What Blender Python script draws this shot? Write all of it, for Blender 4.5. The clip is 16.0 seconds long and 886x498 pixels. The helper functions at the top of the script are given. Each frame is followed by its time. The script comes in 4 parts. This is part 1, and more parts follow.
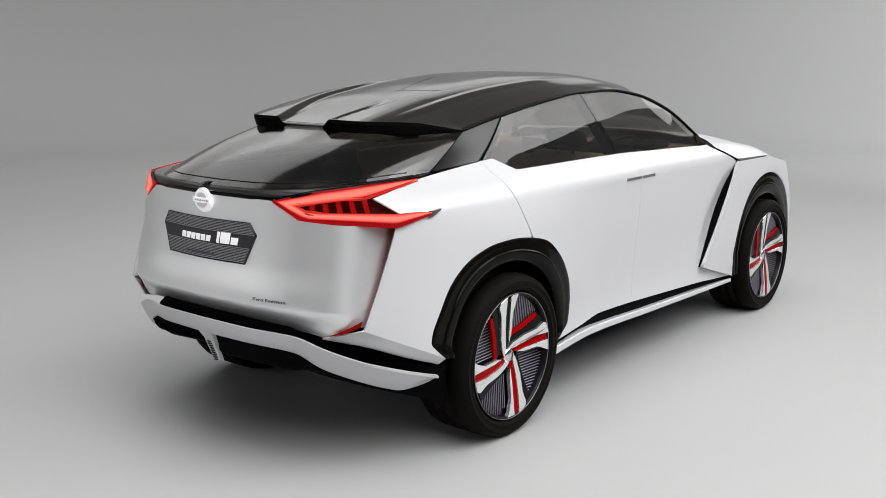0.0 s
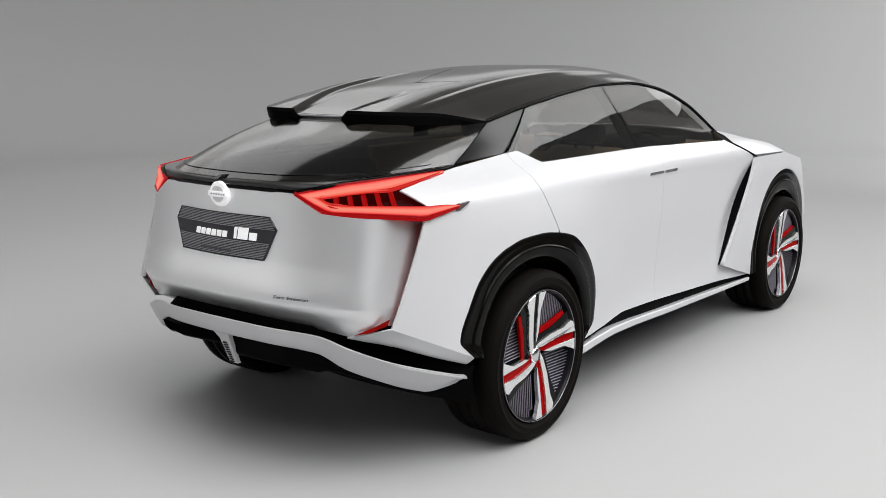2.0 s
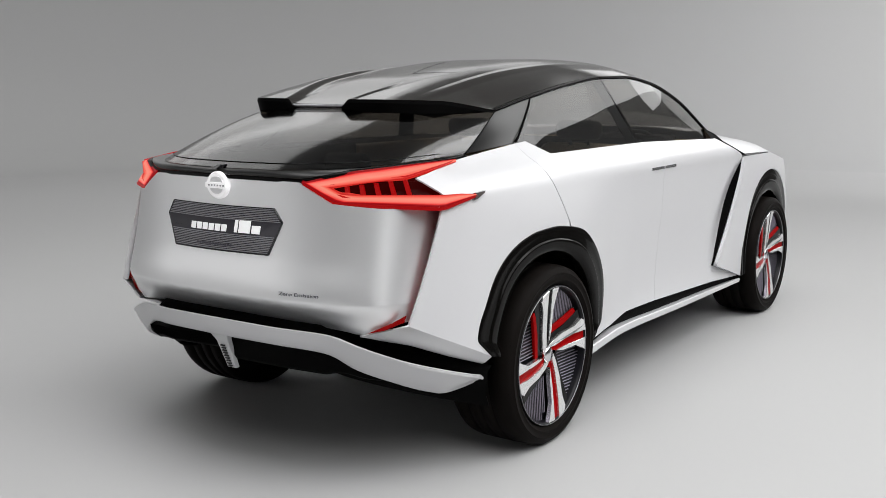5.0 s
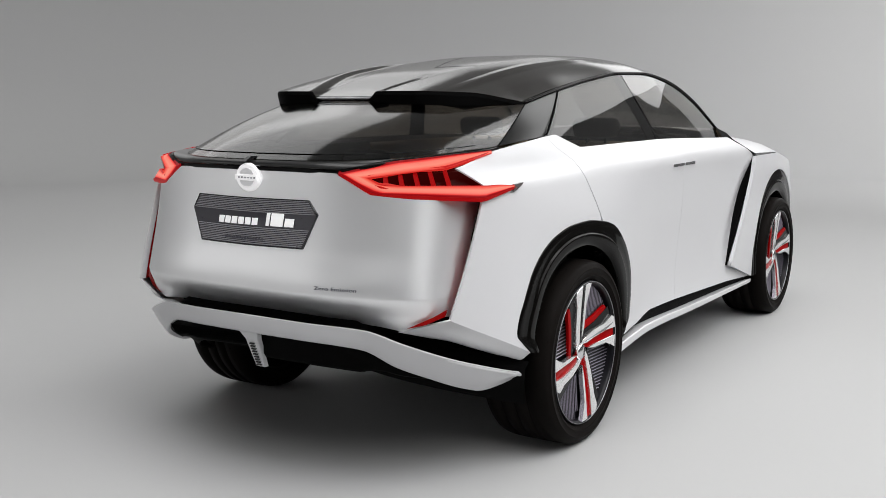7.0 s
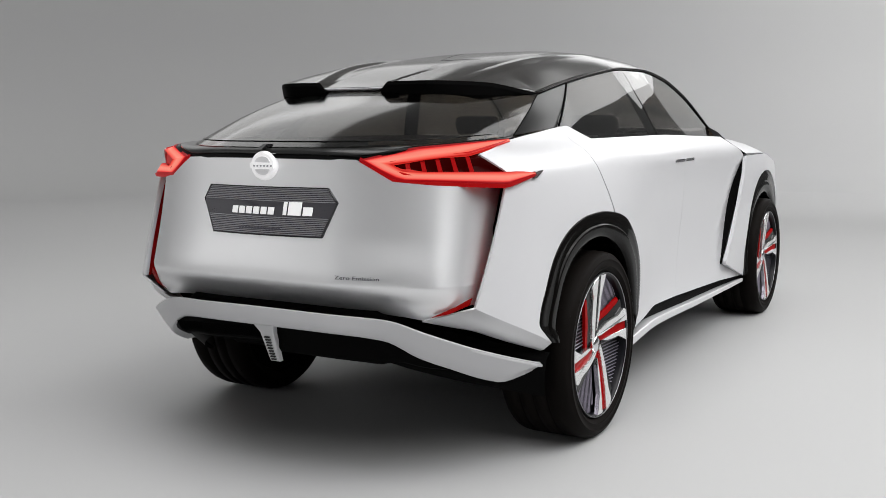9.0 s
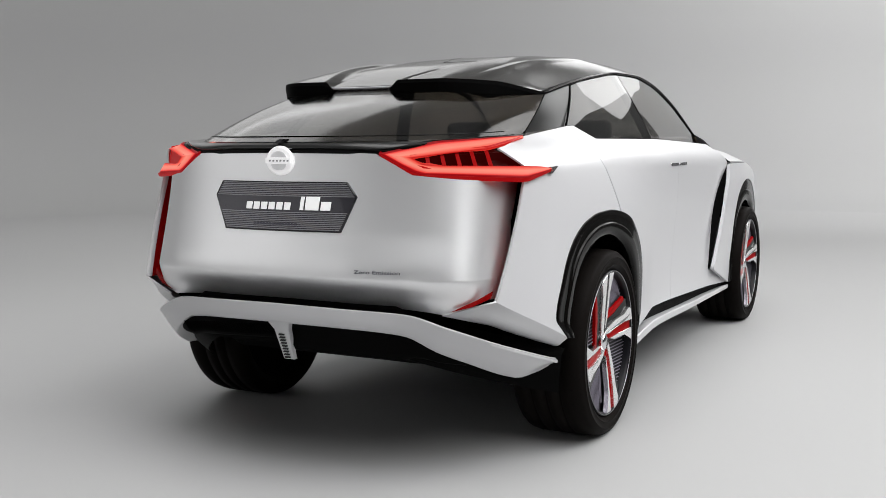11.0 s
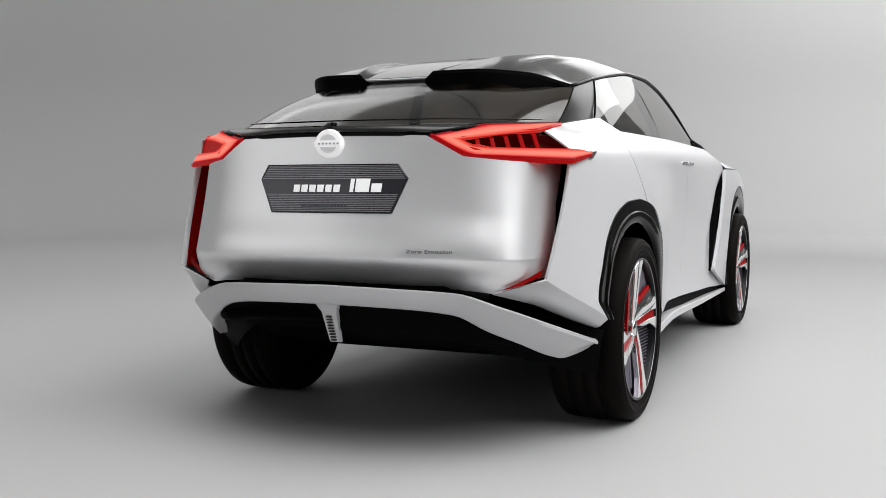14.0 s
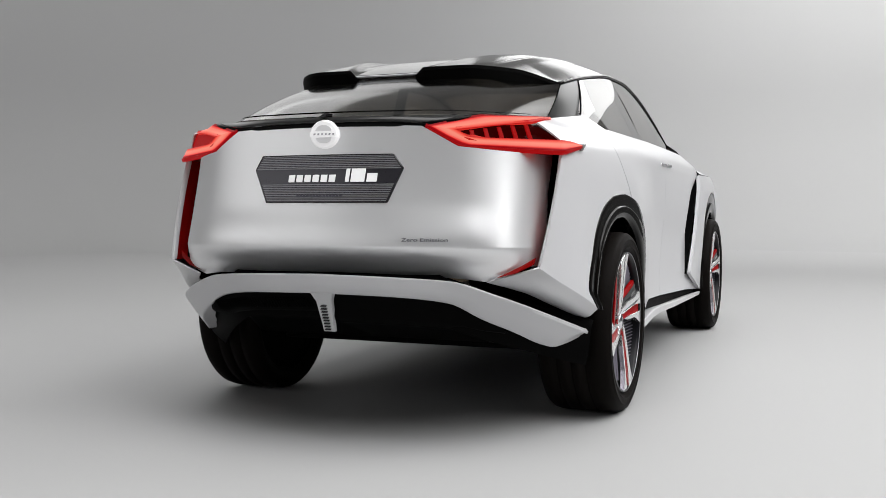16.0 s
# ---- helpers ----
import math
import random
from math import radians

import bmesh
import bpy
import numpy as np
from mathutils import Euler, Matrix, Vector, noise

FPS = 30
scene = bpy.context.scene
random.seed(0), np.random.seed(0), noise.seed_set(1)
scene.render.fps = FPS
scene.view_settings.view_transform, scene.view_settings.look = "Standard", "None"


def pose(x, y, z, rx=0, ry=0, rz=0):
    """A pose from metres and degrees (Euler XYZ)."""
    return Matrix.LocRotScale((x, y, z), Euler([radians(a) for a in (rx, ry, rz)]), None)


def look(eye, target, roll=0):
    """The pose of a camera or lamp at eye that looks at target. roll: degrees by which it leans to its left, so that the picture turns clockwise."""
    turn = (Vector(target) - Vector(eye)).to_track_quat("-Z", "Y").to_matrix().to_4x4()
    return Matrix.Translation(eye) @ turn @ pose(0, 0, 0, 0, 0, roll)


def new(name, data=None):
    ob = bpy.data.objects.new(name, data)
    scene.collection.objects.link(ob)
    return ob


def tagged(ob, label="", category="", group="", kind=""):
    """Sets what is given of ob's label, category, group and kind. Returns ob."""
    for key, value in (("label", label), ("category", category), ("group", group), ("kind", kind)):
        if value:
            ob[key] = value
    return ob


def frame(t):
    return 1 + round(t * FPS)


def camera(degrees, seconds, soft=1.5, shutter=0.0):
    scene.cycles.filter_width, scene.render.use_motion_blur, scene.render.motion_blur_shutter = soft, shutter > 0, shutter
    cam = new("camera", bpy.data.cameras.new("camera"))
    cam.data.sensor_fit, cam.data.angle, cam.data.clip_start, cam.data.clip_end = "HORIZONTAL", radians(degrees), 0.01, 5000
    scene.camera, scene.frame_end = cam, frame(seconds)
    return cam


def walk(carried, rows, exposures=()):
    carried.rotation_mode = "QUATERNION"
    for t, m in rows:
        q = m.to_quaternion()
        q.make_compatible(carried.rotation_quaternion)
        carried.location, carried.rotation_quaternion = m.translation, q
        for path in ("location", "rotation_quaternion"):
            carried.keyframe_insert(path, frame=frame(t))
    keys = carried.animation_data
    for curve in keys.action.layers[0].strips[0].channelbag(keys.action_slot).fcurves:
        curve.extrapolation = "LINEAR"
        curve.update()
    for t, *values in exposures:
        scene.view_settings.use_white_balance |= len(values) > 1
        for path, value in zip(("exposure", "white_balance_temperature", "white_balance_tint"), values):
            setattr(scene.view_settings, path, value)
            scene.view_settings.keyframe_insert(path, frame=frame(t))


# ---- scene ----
cam = camera(47.1, 16.0, 0.85)
PATH = [
    (0, (3.335, -3.517, 1.704), (2.101, -1.991, 1.316), 0.2),
    (0.5, (3.277, -3.512, 1.683), (2.049, -1.979, 1.303), 0.2),
    (1, (3.219, -3.506, 1.659), (1.993, -1.971, 1.284), 0.1),
    (1.5, (3.153, -3.501, 1.64), (1.933, -1.961, 1.265), 0.2),
    (2, (3.095, -3.501, 1.614), (1.886, -1.951, 1.244), 0.0),
    (2.5, (3.03, -3.501, 1.59), (1.835, -1.939, 1.225), 0.0),
    (3, (2.971, -3.503, 1.568), (1.793, -1.926, 1.212), 0.0),
    (3.5, (2.915, -3.501, 1.541), (1.754, -1.911, 1.193), 0.0),
    (6, (2.627, -3.543, 1.422), (1.539, -1.894, 1.112), -0.1),
    (6.5, (2.559, -3.563, 1.4), (1.482, -1.905, 1.099), -0.1),
    (7, (2.497, -3.583, 1.377), (1.433, -1.916, 1.079), -0.1),
    (7.5, (2.438, -3.601, 1.347), (1.394, -1.921, 1.052), -0.1),
    (8, (2.386, -3.622, 1.314), (1.366, -1.924, 1.031), -0.1),
    (8.5, (2.33, -3.642, 1.285), (1.326, -1.933, 1.016), -0.2),
    (11, (2.079, -3.777, 1.157), (1.171, -2.007, 0.948), -0.2),
    (11.5, (2.028, -3.813, 1.132), (1.144, -2.029, 0.939), -0.2),
    (12, (1.973, -3.849, 1.103), (1.093, -2.063, 0.916), -0.2),
    (12.5, (1.919, -3.89, 1.072), (1.047, -2.099, 0.893), -0.2),
    (13, (1.874, -3.927, 1.046), (1.022, -2.125, 0.882), -0.2),
    (13.5, (1.838, -3.961, 1.013), (1.004, -2.15, 0.862), -0.2),
    (14, (1.804, -3.992, 0.981), (0.986, -2.172, 0.84), -0.2),
    (14.5, (1.78, -4.019, 0.954), (0.991, -2.186, 0.83), -0.1),
    (15, (1.754, -4.045, 0.922), (0.98, -2.205, 0.812), -0.1),
    (15.5, (1.732, -4.068, 0.891), (0.967, -2.223, 0.786), -0.2),
    (16, (1.72, -4.088, 0.868), (0.972, -2.236, 0.772), -0.1),
]
walk(cam, [(t, look(eye, target, roll)) for t, eye, target, roll in PATH])

import collections

# ---------------------------------------------------------------- world, lights
world = bpy.data.worlds.new("studio_dark")
world.use_nodes = True
world.node_tree.nodes["Background"].inputs[0].default_value = (0.5, 0.5, 0.5, 1)
world.node_tree.nodes["Background"].inputs[1].default_value = 0.05
scene.world = world
scene.view_settings.exposure = -0.01


def softbox(name, eye, target, wide, high, watts, colour=(1, 1, 1), shape="RECTANGLE"):
    lamp = bpy.data.lights.new(name, "AREA")
    lamp.shape, lamp.size, lamp.size_y, lamp.energy, lamp.color = shape, wide, high, watts, colour
    ob = new(name, lamp)
    ob.matrix_world = look(eye, target)
    return ob


# a row of banks along the car's right, their lower edge in one line
for share, watts in ((-5.0, 33), (-3.0, 39), (-1.0, 48), (1.0, 59), (3.0, 71), (5.0, 84)):
    x, y = 5.0 + 0.480 * share, 9.1 - 0.877 * share
    softbox("key_softbox", (x, y, 6.52), (x - 6.07, y - 3.33, 2.52), 2.0, 3.4, watts)
softbox("overhead_left_softbox", (-10.2, 6.0, 8.8), (-10.2, 6.0, 0.0), 7.5, 13.0, 330)
softbox("overhead_rear_softbox", (2.7, -1.7, 8.8), (2.7, -1.7, 0.0), 9.5, 6.0, 680)
softbox("side_softbox", (7.8, -0.6, 7.4), (4.0, -0.6, 0.0), 13.6, 7.0, 1180)
# five unseen fills, added to brighten the gate, floor, roof and rear glass
softbox("back_softbox", (2.6, -6.4, 8.3), (1.6, -2.2, 0.0), 7.0, 3.0, 60)
softbox("rear_softbox", (0.9, -8.4, 3.9), (0.3, -0.9, 0.9), 4.5, 1.8, 17)
softbox("rear_left_softbox", (-5.4, -7.2, 2.5), (-0.4, -0.9, 0.8), 7.5, 2.8, 72)
softbox("front_left_softbox", (-9.5, 9.5, 6.7), (0.0, 0.5, 1.4), 13.0, 3.2, 105)
softbox("front_softbox", (0.0, 14.5, 6.1), (0.5, 1.0, 1.5), 8.0, 2.6, 108)
softbox("wall_wash", (5.1, 10.8, 7.8), (5.3, 17.0, 6.2), 11.0, 2.0, 1230)

# ---------------------------------------------------------------- materials


def material(name, base, rough=0.5, metal=0.0, coat=0.0, grain=0.0, grain_scale=40.0, bump=0.0, vary=0.0, vary_scale=3.0, spec=0.5):
    """A principled material whose roughness and tone vary at two scales."""
    m = bpy.data.materials.new(name)
    m.use_nodes = True
    n, l = m.node_tree.nodes, m.node_tree.links
    p = n["Principled BSDF"]
    p.inputs["Base Color"].default_value = (*base, 1)
    p.inputs["Roughness"].default_value = rough
    p.inputs["Metallic"].default_value = metal
    p.inputs["Coat Weight"].default_value = coat
    p.inputs["Coat Roughness"].default_value = 0.04
    p.inputs["Specular IOR Level"].default_value = spec
    tc = n.new("ShaderNodeTexCoord")
    if grain or vary:
        fine, wide = n.new("ShaderNodeTexNoise"), n.new("ShaderNodeTexNoise")
        fine.inputs["Scale"].default_value, wide.inputs["Scale"].default_value = grain_scale, vary_scale
        fine.inputs["Detail"].default_value = wide.inputs["Detail"].default_value = 4
        for t in (fine, wide):
            l.new(tc.outputs["Object"], t.inputs["Vector"])
        both = n.new("ShaderNodeMath")
        both.operation = "MULTIPLY_ADD"
        both.inputs[1].default_value = grain
        l.new(fine.outputs["Fac"], both.inputs[0])
        second = n.new("ShaderNodeMath")
        second.operation = "MULTIPLY"
        second.inputs[1].default_value = vary
        l.new(wide.outputs["Fac"], second.inputs[0])
        l.new(second.outputs[0], both.inputs[2])
        tone = n.new("ShaderNodeMath")
        tone.operation = "ADD"
        tone.inputs[1].default_value = 1 - (grain + vary) / 2
        l.new(both.outputs[0], tone.inputs[0])
        mul = n.new("ShaderNodeVectorMath")
        mul.operation = "SCALE"
        mul.inputs[0].default_value = base
        l.new(tone.outputs[0], mul.inputs["Scale"])
        l.new(mul.outputs[0], p.inputs["Base Color"])
        r = n.new("ShaderNodeMath")
        r.operation = "MULTIPLY"
        r.inputs[1].default_value = rough
        l.new(tone.outputs[0], r.inputs[0])
        l.new(r.outputs[0], p.inputs["Roughness"])
        if bump:
            b = n.new("ShaderNodeBump")
            b.inputs["Strength"].default_value, b.inputs["Distance"].default_value = bump, 0.002
            l.new(fine.outputs["Fac"], b.inputs["Height"])
            l.new(b.outputs[0], p.inputs["Normal"])
    return m


def glow(name, colour, strength, base=(0.3, 0.02, 0.02)):
    m = material(name, base, 0.4, spec=0.05)
    p = m.node_tree.nodes["Principled BSDF"]
    p.inputs["Emission Color"].default_value = (*colour, 1)
    p.inputs["Emission Strength"].default_value = strength
    return m


def tinted_glass(name, tint, index=1.52, rough=0.03):
    m = bpy.data.materials.new(name)
    m.use_nodes = True
    n, l = m.node_tree.nodes, m.node_tree.links
    n.remove(n["Principled BSDF"])
    clear, shine, mix, facing = (n.new("ShaderNodeBsdfTransparent"), n.new("ShaderNodeBsdfGlossy"), n.new("ShaderNodeMixShader"), n.new("ShaderNodeLayerWeight"))
    clear.inputs[0].default_value = (*tint, 1)
    shine.inputs[0].default_value, shine.inputs["Roughness"].default_value = (1, 1, 1, 1), rough
    facing.inputs["Blend"].default_value = 0.5
    steep, gain = n.new("ShaderNodeMath"), n.new("ShaderNodeMath")
    steep.operation, gain.operation = "POWER", "MULTIPLY_ADD"
    steep.inputs[1].default_value = 5.0
    head_on = ((index - 1) / (index + 1)) ** 2
    gain.inputs[1].default_value, gain.inputs[2].default_value = 0.9 - head_on, head_on
    l.new(facing.outputs["Facing"], steep.inputs[0])
    l.new(steep.outputs[0], gain.inputs[0])
    l.new(gain.outputs[0], mix.inputs[0])
    l.new(clear.outputs[0], mix.inputs[1])
    l.new(shine.outputs[0], mix.inputs[2])
    l.new(mix.outputs[0], n["Material Output"].inputs[0])
    return m


PAINT = material("pearl_white_paint", (0.52, 0.52, 0.533), 0.34, 0.0, 0.35, 0.03, 900, 0.0, 0.02, 1.5)
SILVER = material("satin_silver_white_paint", (0.84, 0.84, 0.85), 0.40, 0.88, 0.1, 0.04, 900, 0.0, 0.02, 1.5)
GLOSS = material("gloss_black_paint", (0.006, 0.006, 0.007), 0.14, 0.0, 0.0, 0.05, 300, 0.0, 0.1, 3)
ROOF = material("smoked_black_roof", (0.012, 0.011, 0.010), 0.13, 0.0, 0.0, 0.05, 300, 0.0, 0.1, 3, 0.6)
QUARTER = material("satin_black_panel", (0.010, 0.010, 0.010), 0.30, 0.0, 0.0, 0.05, 300, 0.0, 0.1, 3)
PAINT.node_tree.nodes["Principled BSDF"].inputs["Coat Roughness"].default_value = 0.12
MATT = material("matt_black_plastic", (0.003, 0.003, 0.003), 0.5, 0.0, 0.0, 0.15, 250, 0.2, 0.2, 5, 0.01)
RUBBER = material("tyre_rubber", (0.0065, 0.0055, 0.005), 0.5, 0.0, 0.0, 0.2, 180, 0.25, 0.25, 6, 0.022)
ALLOY = material("brushed_alloy", (0.86, 0.86, 0.86), 0.22, 0.92, 0.0, 0.06, 120, 0.0, 0.06, 12)
DARKALLOY = material("dark_alloy", (0.006, 0.006, 0.008), 0.3, 0.0, 0.0, 0.1, 120, 0.0, 0.1, 12, 0.15)
RED = material("red_accent", (0.25, 0.001, 0.0015), 0.3, 0.0, 0.0, 0.05, 60, 0.0, 0.08, 8, 0.02)
REFLECTOR = material("dark_red_reflector", (0.21, 0.002, 0.002), 0.25, 0.0, 0.0, 0.05, 60, 0.0, 0.08, 8, 0.15)


def light_guide(name):
    """Lit red lens: deep red along the outer edge of the bar, palest towards the inner one."""
    m = glow(name, (1, 0.02, 0.02), 1.0, (0.04, 0.002, 0.002))
    n, l = m.node_tree.nodes, m.node_tree.links
    at, ramp = n.new("ShaderNodeAttribute"), n.new("ShaderNodeValToRGB")
    at.attribute_name = "across"
    stops = ((0.0, (0.22, 0.001, 0.004)), (0.15, (0.34, 0.001, 0.004)), (0.21, (0.85, 0.045, 0.040)), (0.36, (0.92, 0.22, 0.165)), (0.62, (0.92, 0.28, 0.20)), (0.84, (0.90, 0.10, 0.068)), (1.0, (0.50, 0.004, 0.004)))
    while len(ramp.color_ramp.elements) < len(stops):
        ramp.color_ramp.elements.new(0.5)
    for e, (where, colour) in zip(ramp.color_ramp.elements, stops):
        e.position, e.color = where, (*colour, 1)
    l.new(at.outputs["Fac"], ramp.inputs[0])
    l.new(ramp.outputs[0], n["Principled BSDF"].inputs["Emission Color"])
    return m


LAMPGLOW = light_guide("red_tail_light")
SMOKE = material("smoked_lens", (0.08, 0.07, 0.07), 0.1, 0.0, 0.4, 0.05, 90, 0.0, 0.05, 9)
LAMPRIM = glow("deep_red_lens", (0.75, 0.004, 0.006), 0.40, (0.05, 0.002, 0.002))
LAMPDARK = glow("dark_red_lamp_inside", (0.5, 0.002, 0.004), 0.045, (0.012, 0.001, 0.001))
WHITEGLOW = glow("white_lit_emblem", (1.0, 0.98, 1.0), 0.38, (0.7, 0.7, 0.7))
# white lettering, faint glow added to brighten it on the dim gate
MARK = glow("white_lit_lettering", (1.0, 1.0, 1.0), 0.28, (0.8, 0.8, 0.8))
CHROME = material("satin_chrome", (0.72, 0.72, 0.74), 0.2, 1.0, 0.0, 0.05, 80, 0.0, 0.05, 9)
PLATE = material("dark_graphite_panel", (0.036, 0.034, 0.042), 0.28, 0.5, 0.3, 0.08, 200, 0.0, 0.1, 9)
PLATERIB = material("graphite_rib", (0.35, 0.35, 0.37), 0.28, 0.7, 0.0, 0.08, 200, 0.0, 0.1, 9)
WHEELRIB = material("dark_metal_rib", (0.24, 0.22, 0.27), 0.30, 0.6, 0.0, 0.08, 200, 0.0, 0.1, 9)
ARCH = material("black_arch_plastic", (0.003, 0.0028, 0.0025), 0.06, 0.0, 0.0, 0.06, 200, 0.0, 0.1, 4, 0.07)
TRIM = material("black_trim_plastic", (0.002, 0.002, 0.002), 0.10, 0.0, 0.0, 0.06, 200, 0.0, 0.1, 4, 0.09)
GLASS = tinted_glass("tinted_side_glass", (0.33, 0.32, 0.305), 1.75, 0.02)
REARGLASS = tinted_glass("tinted_rear_glass", (0.25, 0.225, 0.195), 1.6, 0.10)
CLEAR = bpy.data.materials.new("clear_inner_glass")
CLEAR.use_nodes = True
CLEAR.node_tree.nodes.remove(CLEAR.node_tree.nodes["Principled BSDF"])
CLEAR.node_tree.links.new(CLEAR.node_tree.nodes.new("ShaderNodeBsdfTransparent").outputs[0], CLEAR.node_tree.nodes["Material Output"].inputs[0])
LEATHER = material("beige_leather", (0.60, 0.48, 0.35), 0.5, 0.0, 0.0, 0.1, 140, 0.2, 0.1, 6)
DARKTRIM = material("dark_interior_trim", (0.018, 0.016, 0.015), 0.6, 0.0, 0.0, 0.15, 120, 0.2, 0.15, 5)
INK = material("grey_lettering", (0.06, 0.06, 0.08), 0.4, 0.2, 0.0, 0.05, 90, 0.0, 0.05, 9)
UNSEENDARK = material("dark_hall_wall", (0.05, 0.05, 0.05), 0.7, 0.0, 0.0, 0.06, 12, 0.1, 0.1, 0.6, 0.2)
STUDIO = material("studio_grey_paint", (0.38, 0.38, 0.38), 0.6, 0.0, 0.0, 0.012, 30, 0.02, 0.03, 0.35, 0.2)

# ---------------------------------------------------------------- geometry helpers


def pchip(xs, ys, x):
    """Smooth curve through the given values, with no overshoot."""
    xs, ys = np.asarray(xs, float), np.asarray(ys, float)
    h, d = np.diff(xs), np.diff(ys) / np.diff(xs)
    m = np.empty(len(xs))
    m[0], m[-1] = d[0], d[-1]
    for i in range(1, len(xs) - 1):
        m[i] = 0 if d[i - 1] * d[i] <= 0 else 2 * d[i - 1] * d[i] / (d[i - 1] + d[i])
    i = np.clip(np.searchsorted(xs, x) - 1, 0, len(xs) - 2)
    t = np.clip((x - xs[i]) / h[i], -0.4, 1.4)
    if t < 0:
        return ys[0] + m[0] * (x - xs[0])
    if t > 1:
        return ys[-1] + m[-1] * (x - xs[-1])
    return (ys[i] * (1 + 2 * t) + h[i] * m[i] * t) * (1 - t) ** 2 + (ys[i + 1] * (3 - 2 * t) - h[i] * m[i + 1] * (1 - t)) * t * t


def field(us, vs, table):
    """A smooth height over two coordinates from a small table (rows over vs)."""
    return lambda u, v: pchip(vs, [pchip(us, row, u) for row in table], v)


def spline(points, n):
    """n points at even steps along a smooth curve through the given ones."""
    p = np.asarray(points, float)
    s = np.r_[0, np.cumsum(np.linalg.norm(np.diff(p, axis=0), axis=1))]
    return np.array([[pchip(s, p[:, k], x) for k in range(p.shape[1])] for x in np.linspace(0, s[-1], n)])


def broken(points, step):
    """Points along straight pieces, corners kept, and their share of the length."""
    p = np.asarray(points, float)
    out, share = [], []
    s = np.r_[0, np.cumsum(np.linalg.norm(np.diff(p, axis=0), axis=1))]
    for i in range(len(p) - 1):
        k = max(1, int(round((s[i + 1] - s[i]) / step)))
        for j in range(k):
            out.append(p[i] + (p[i + 1] - p[i]) * j / k)
            share.append((s[i] + (s[i + 1] - s[i]) * j / k) / s[-1])
    return np.array(out + [p[-1]]), np.array(share + [1.0])


def along(curve, share):
    """Points of a polyline at the given shares of its length."""
    p = np.asarray(curve, float)
    s = np.r_[0, np.cumsum(np.linalg.norm(np.diff(p, axis=0), axis=1))]
    return np.array([[np.interp(x * s[-1], s, p[:, k]) for k in range(p.shape[1])] for x in share])


def mesh(name, verts, faces, mat, smooth=True):
    me = bpy.data.meshes.new(name)
    me.from_pydata([tuple(map(float, v)) for v in verts], [], faces)
    me.materials.append(mat)
    me.polygons.foreach_set("use_smooth", [smooth] * len(me.polygons))
    me.validate()
    me.update()
    return me


def part(name, me, parent, label=""):
    ob = new(name, me)
    ob.parent = parent
    if label:
        ob["label"] = label
    return ob


def mirrored(ob, parent=None):
    """The same part on the other side of the car."""
    me = ob.data.copy()
    flip = bmesh.new()
    flip.from_mesh(me)
    for v in flip.verts:
        v.co.x = -v.co.x
    bmesh.ops.reverse_faces(flip, faces=flip.faces)
    flip.to_mesh(me)
    flip.free()
    twin = part(ob.name.split(".")[0], me, parent or ob.parent, ob.get("label", ""))
    for mod in ob.modifiers:
        if mod.type == "SOLIDIFY":
            thick(twin, mod.thickness)
    return twin


def sheet(P, outward, close=False):
    """Vertices and faces of a grid of points, faced towards outward."""
    n, m = len(P), len(P[0])
    verts = [p for row in P for p in row]
    faces = []
    for i in range(n - 1):
        for j in range(m - 1 + close):
            k = (j + 1) % m
            faces.append((i * m + j, i * m + k, (i + 1) * m + k, (i + 1) * m + j))
    total = np.zeros(3)
    V = np.asarray(verts, float)
    for f in faces:
        total += np.cross(V[f[2]] - V[f[0]], V[f[3]] - V[f[1]])
    if np.dot(total, outward) < 0:
        faces = [f[::-1] for f in faces]
    return verts, faces


def thick(ob, t):
    """Give a sheet its thickness, with crisp borders."""
    me = ob.data
    used = collections.Counter(k for f in me.polygons for k in f.edge_keys)
    for e in me.edges:
        if used[e.key] == 1:
            e.use_edge_sharp = True
    mod = ob.modifiers.new("thickness", "SOLIDIFY")
    mod.thickness, mod.offset, mod.use_even_offset = t, -1, False
    if me.materials[0] in (GLASS, REARGLASS):
        if len(me.materials) == 1:
            me.materials.append(CLEAR)
        mod.material_offset = mod.material_offset_rim = 1
    return ob


def panel(name, P, outward, mat, parent, t=0.006, label="", smooth=True):
    return thick(part(name, mesh(name, *sheet(P, outward), mat, smooth), parent, label), t)


def slab(name, outline, depth, mat, parent, label="", bevel=0.0):
    """A flat plate from an outline in space, pushed back along depth."""
    a, d = np.asarray(outline, float), np.asarray(depth, float)
    c = a.mean(0)
    ring = a if not bevel else c + (a - c) * (1 - bevel / np.maximum(np.linalg.norm(a - c, axis=1), 1e-6))[:, None]
    n = len(a)
    if bevel:
        verts = list(ring) + list(a + d * min(0.5, bevel / np.linalg.norm(d))) + list(a + d)
        rings = 3
    else:
        verts, rings = list(a) + list(a + d), 2
    faces = [tuple(range(n)), tuple(range(rings * n - 1, (rings - 1) * n - 1, -1))]
    for r in range(rings - 1):
        faces += [(r * n + i, (r + 1) * n + i, (r + 1) * n + (i + 1) % n, r * n + (i + 1) % n) for i in range(n)]
    normal = sum(np.cross(a[i] - c, a[(i + 1) % n] - c) for i in range(n))
    if np.dot(normal, d) > 0:
        faces = [f[::-1] for f in faces]
    return part(name, mesh(name, verts, faces, mat, False), parent, label)


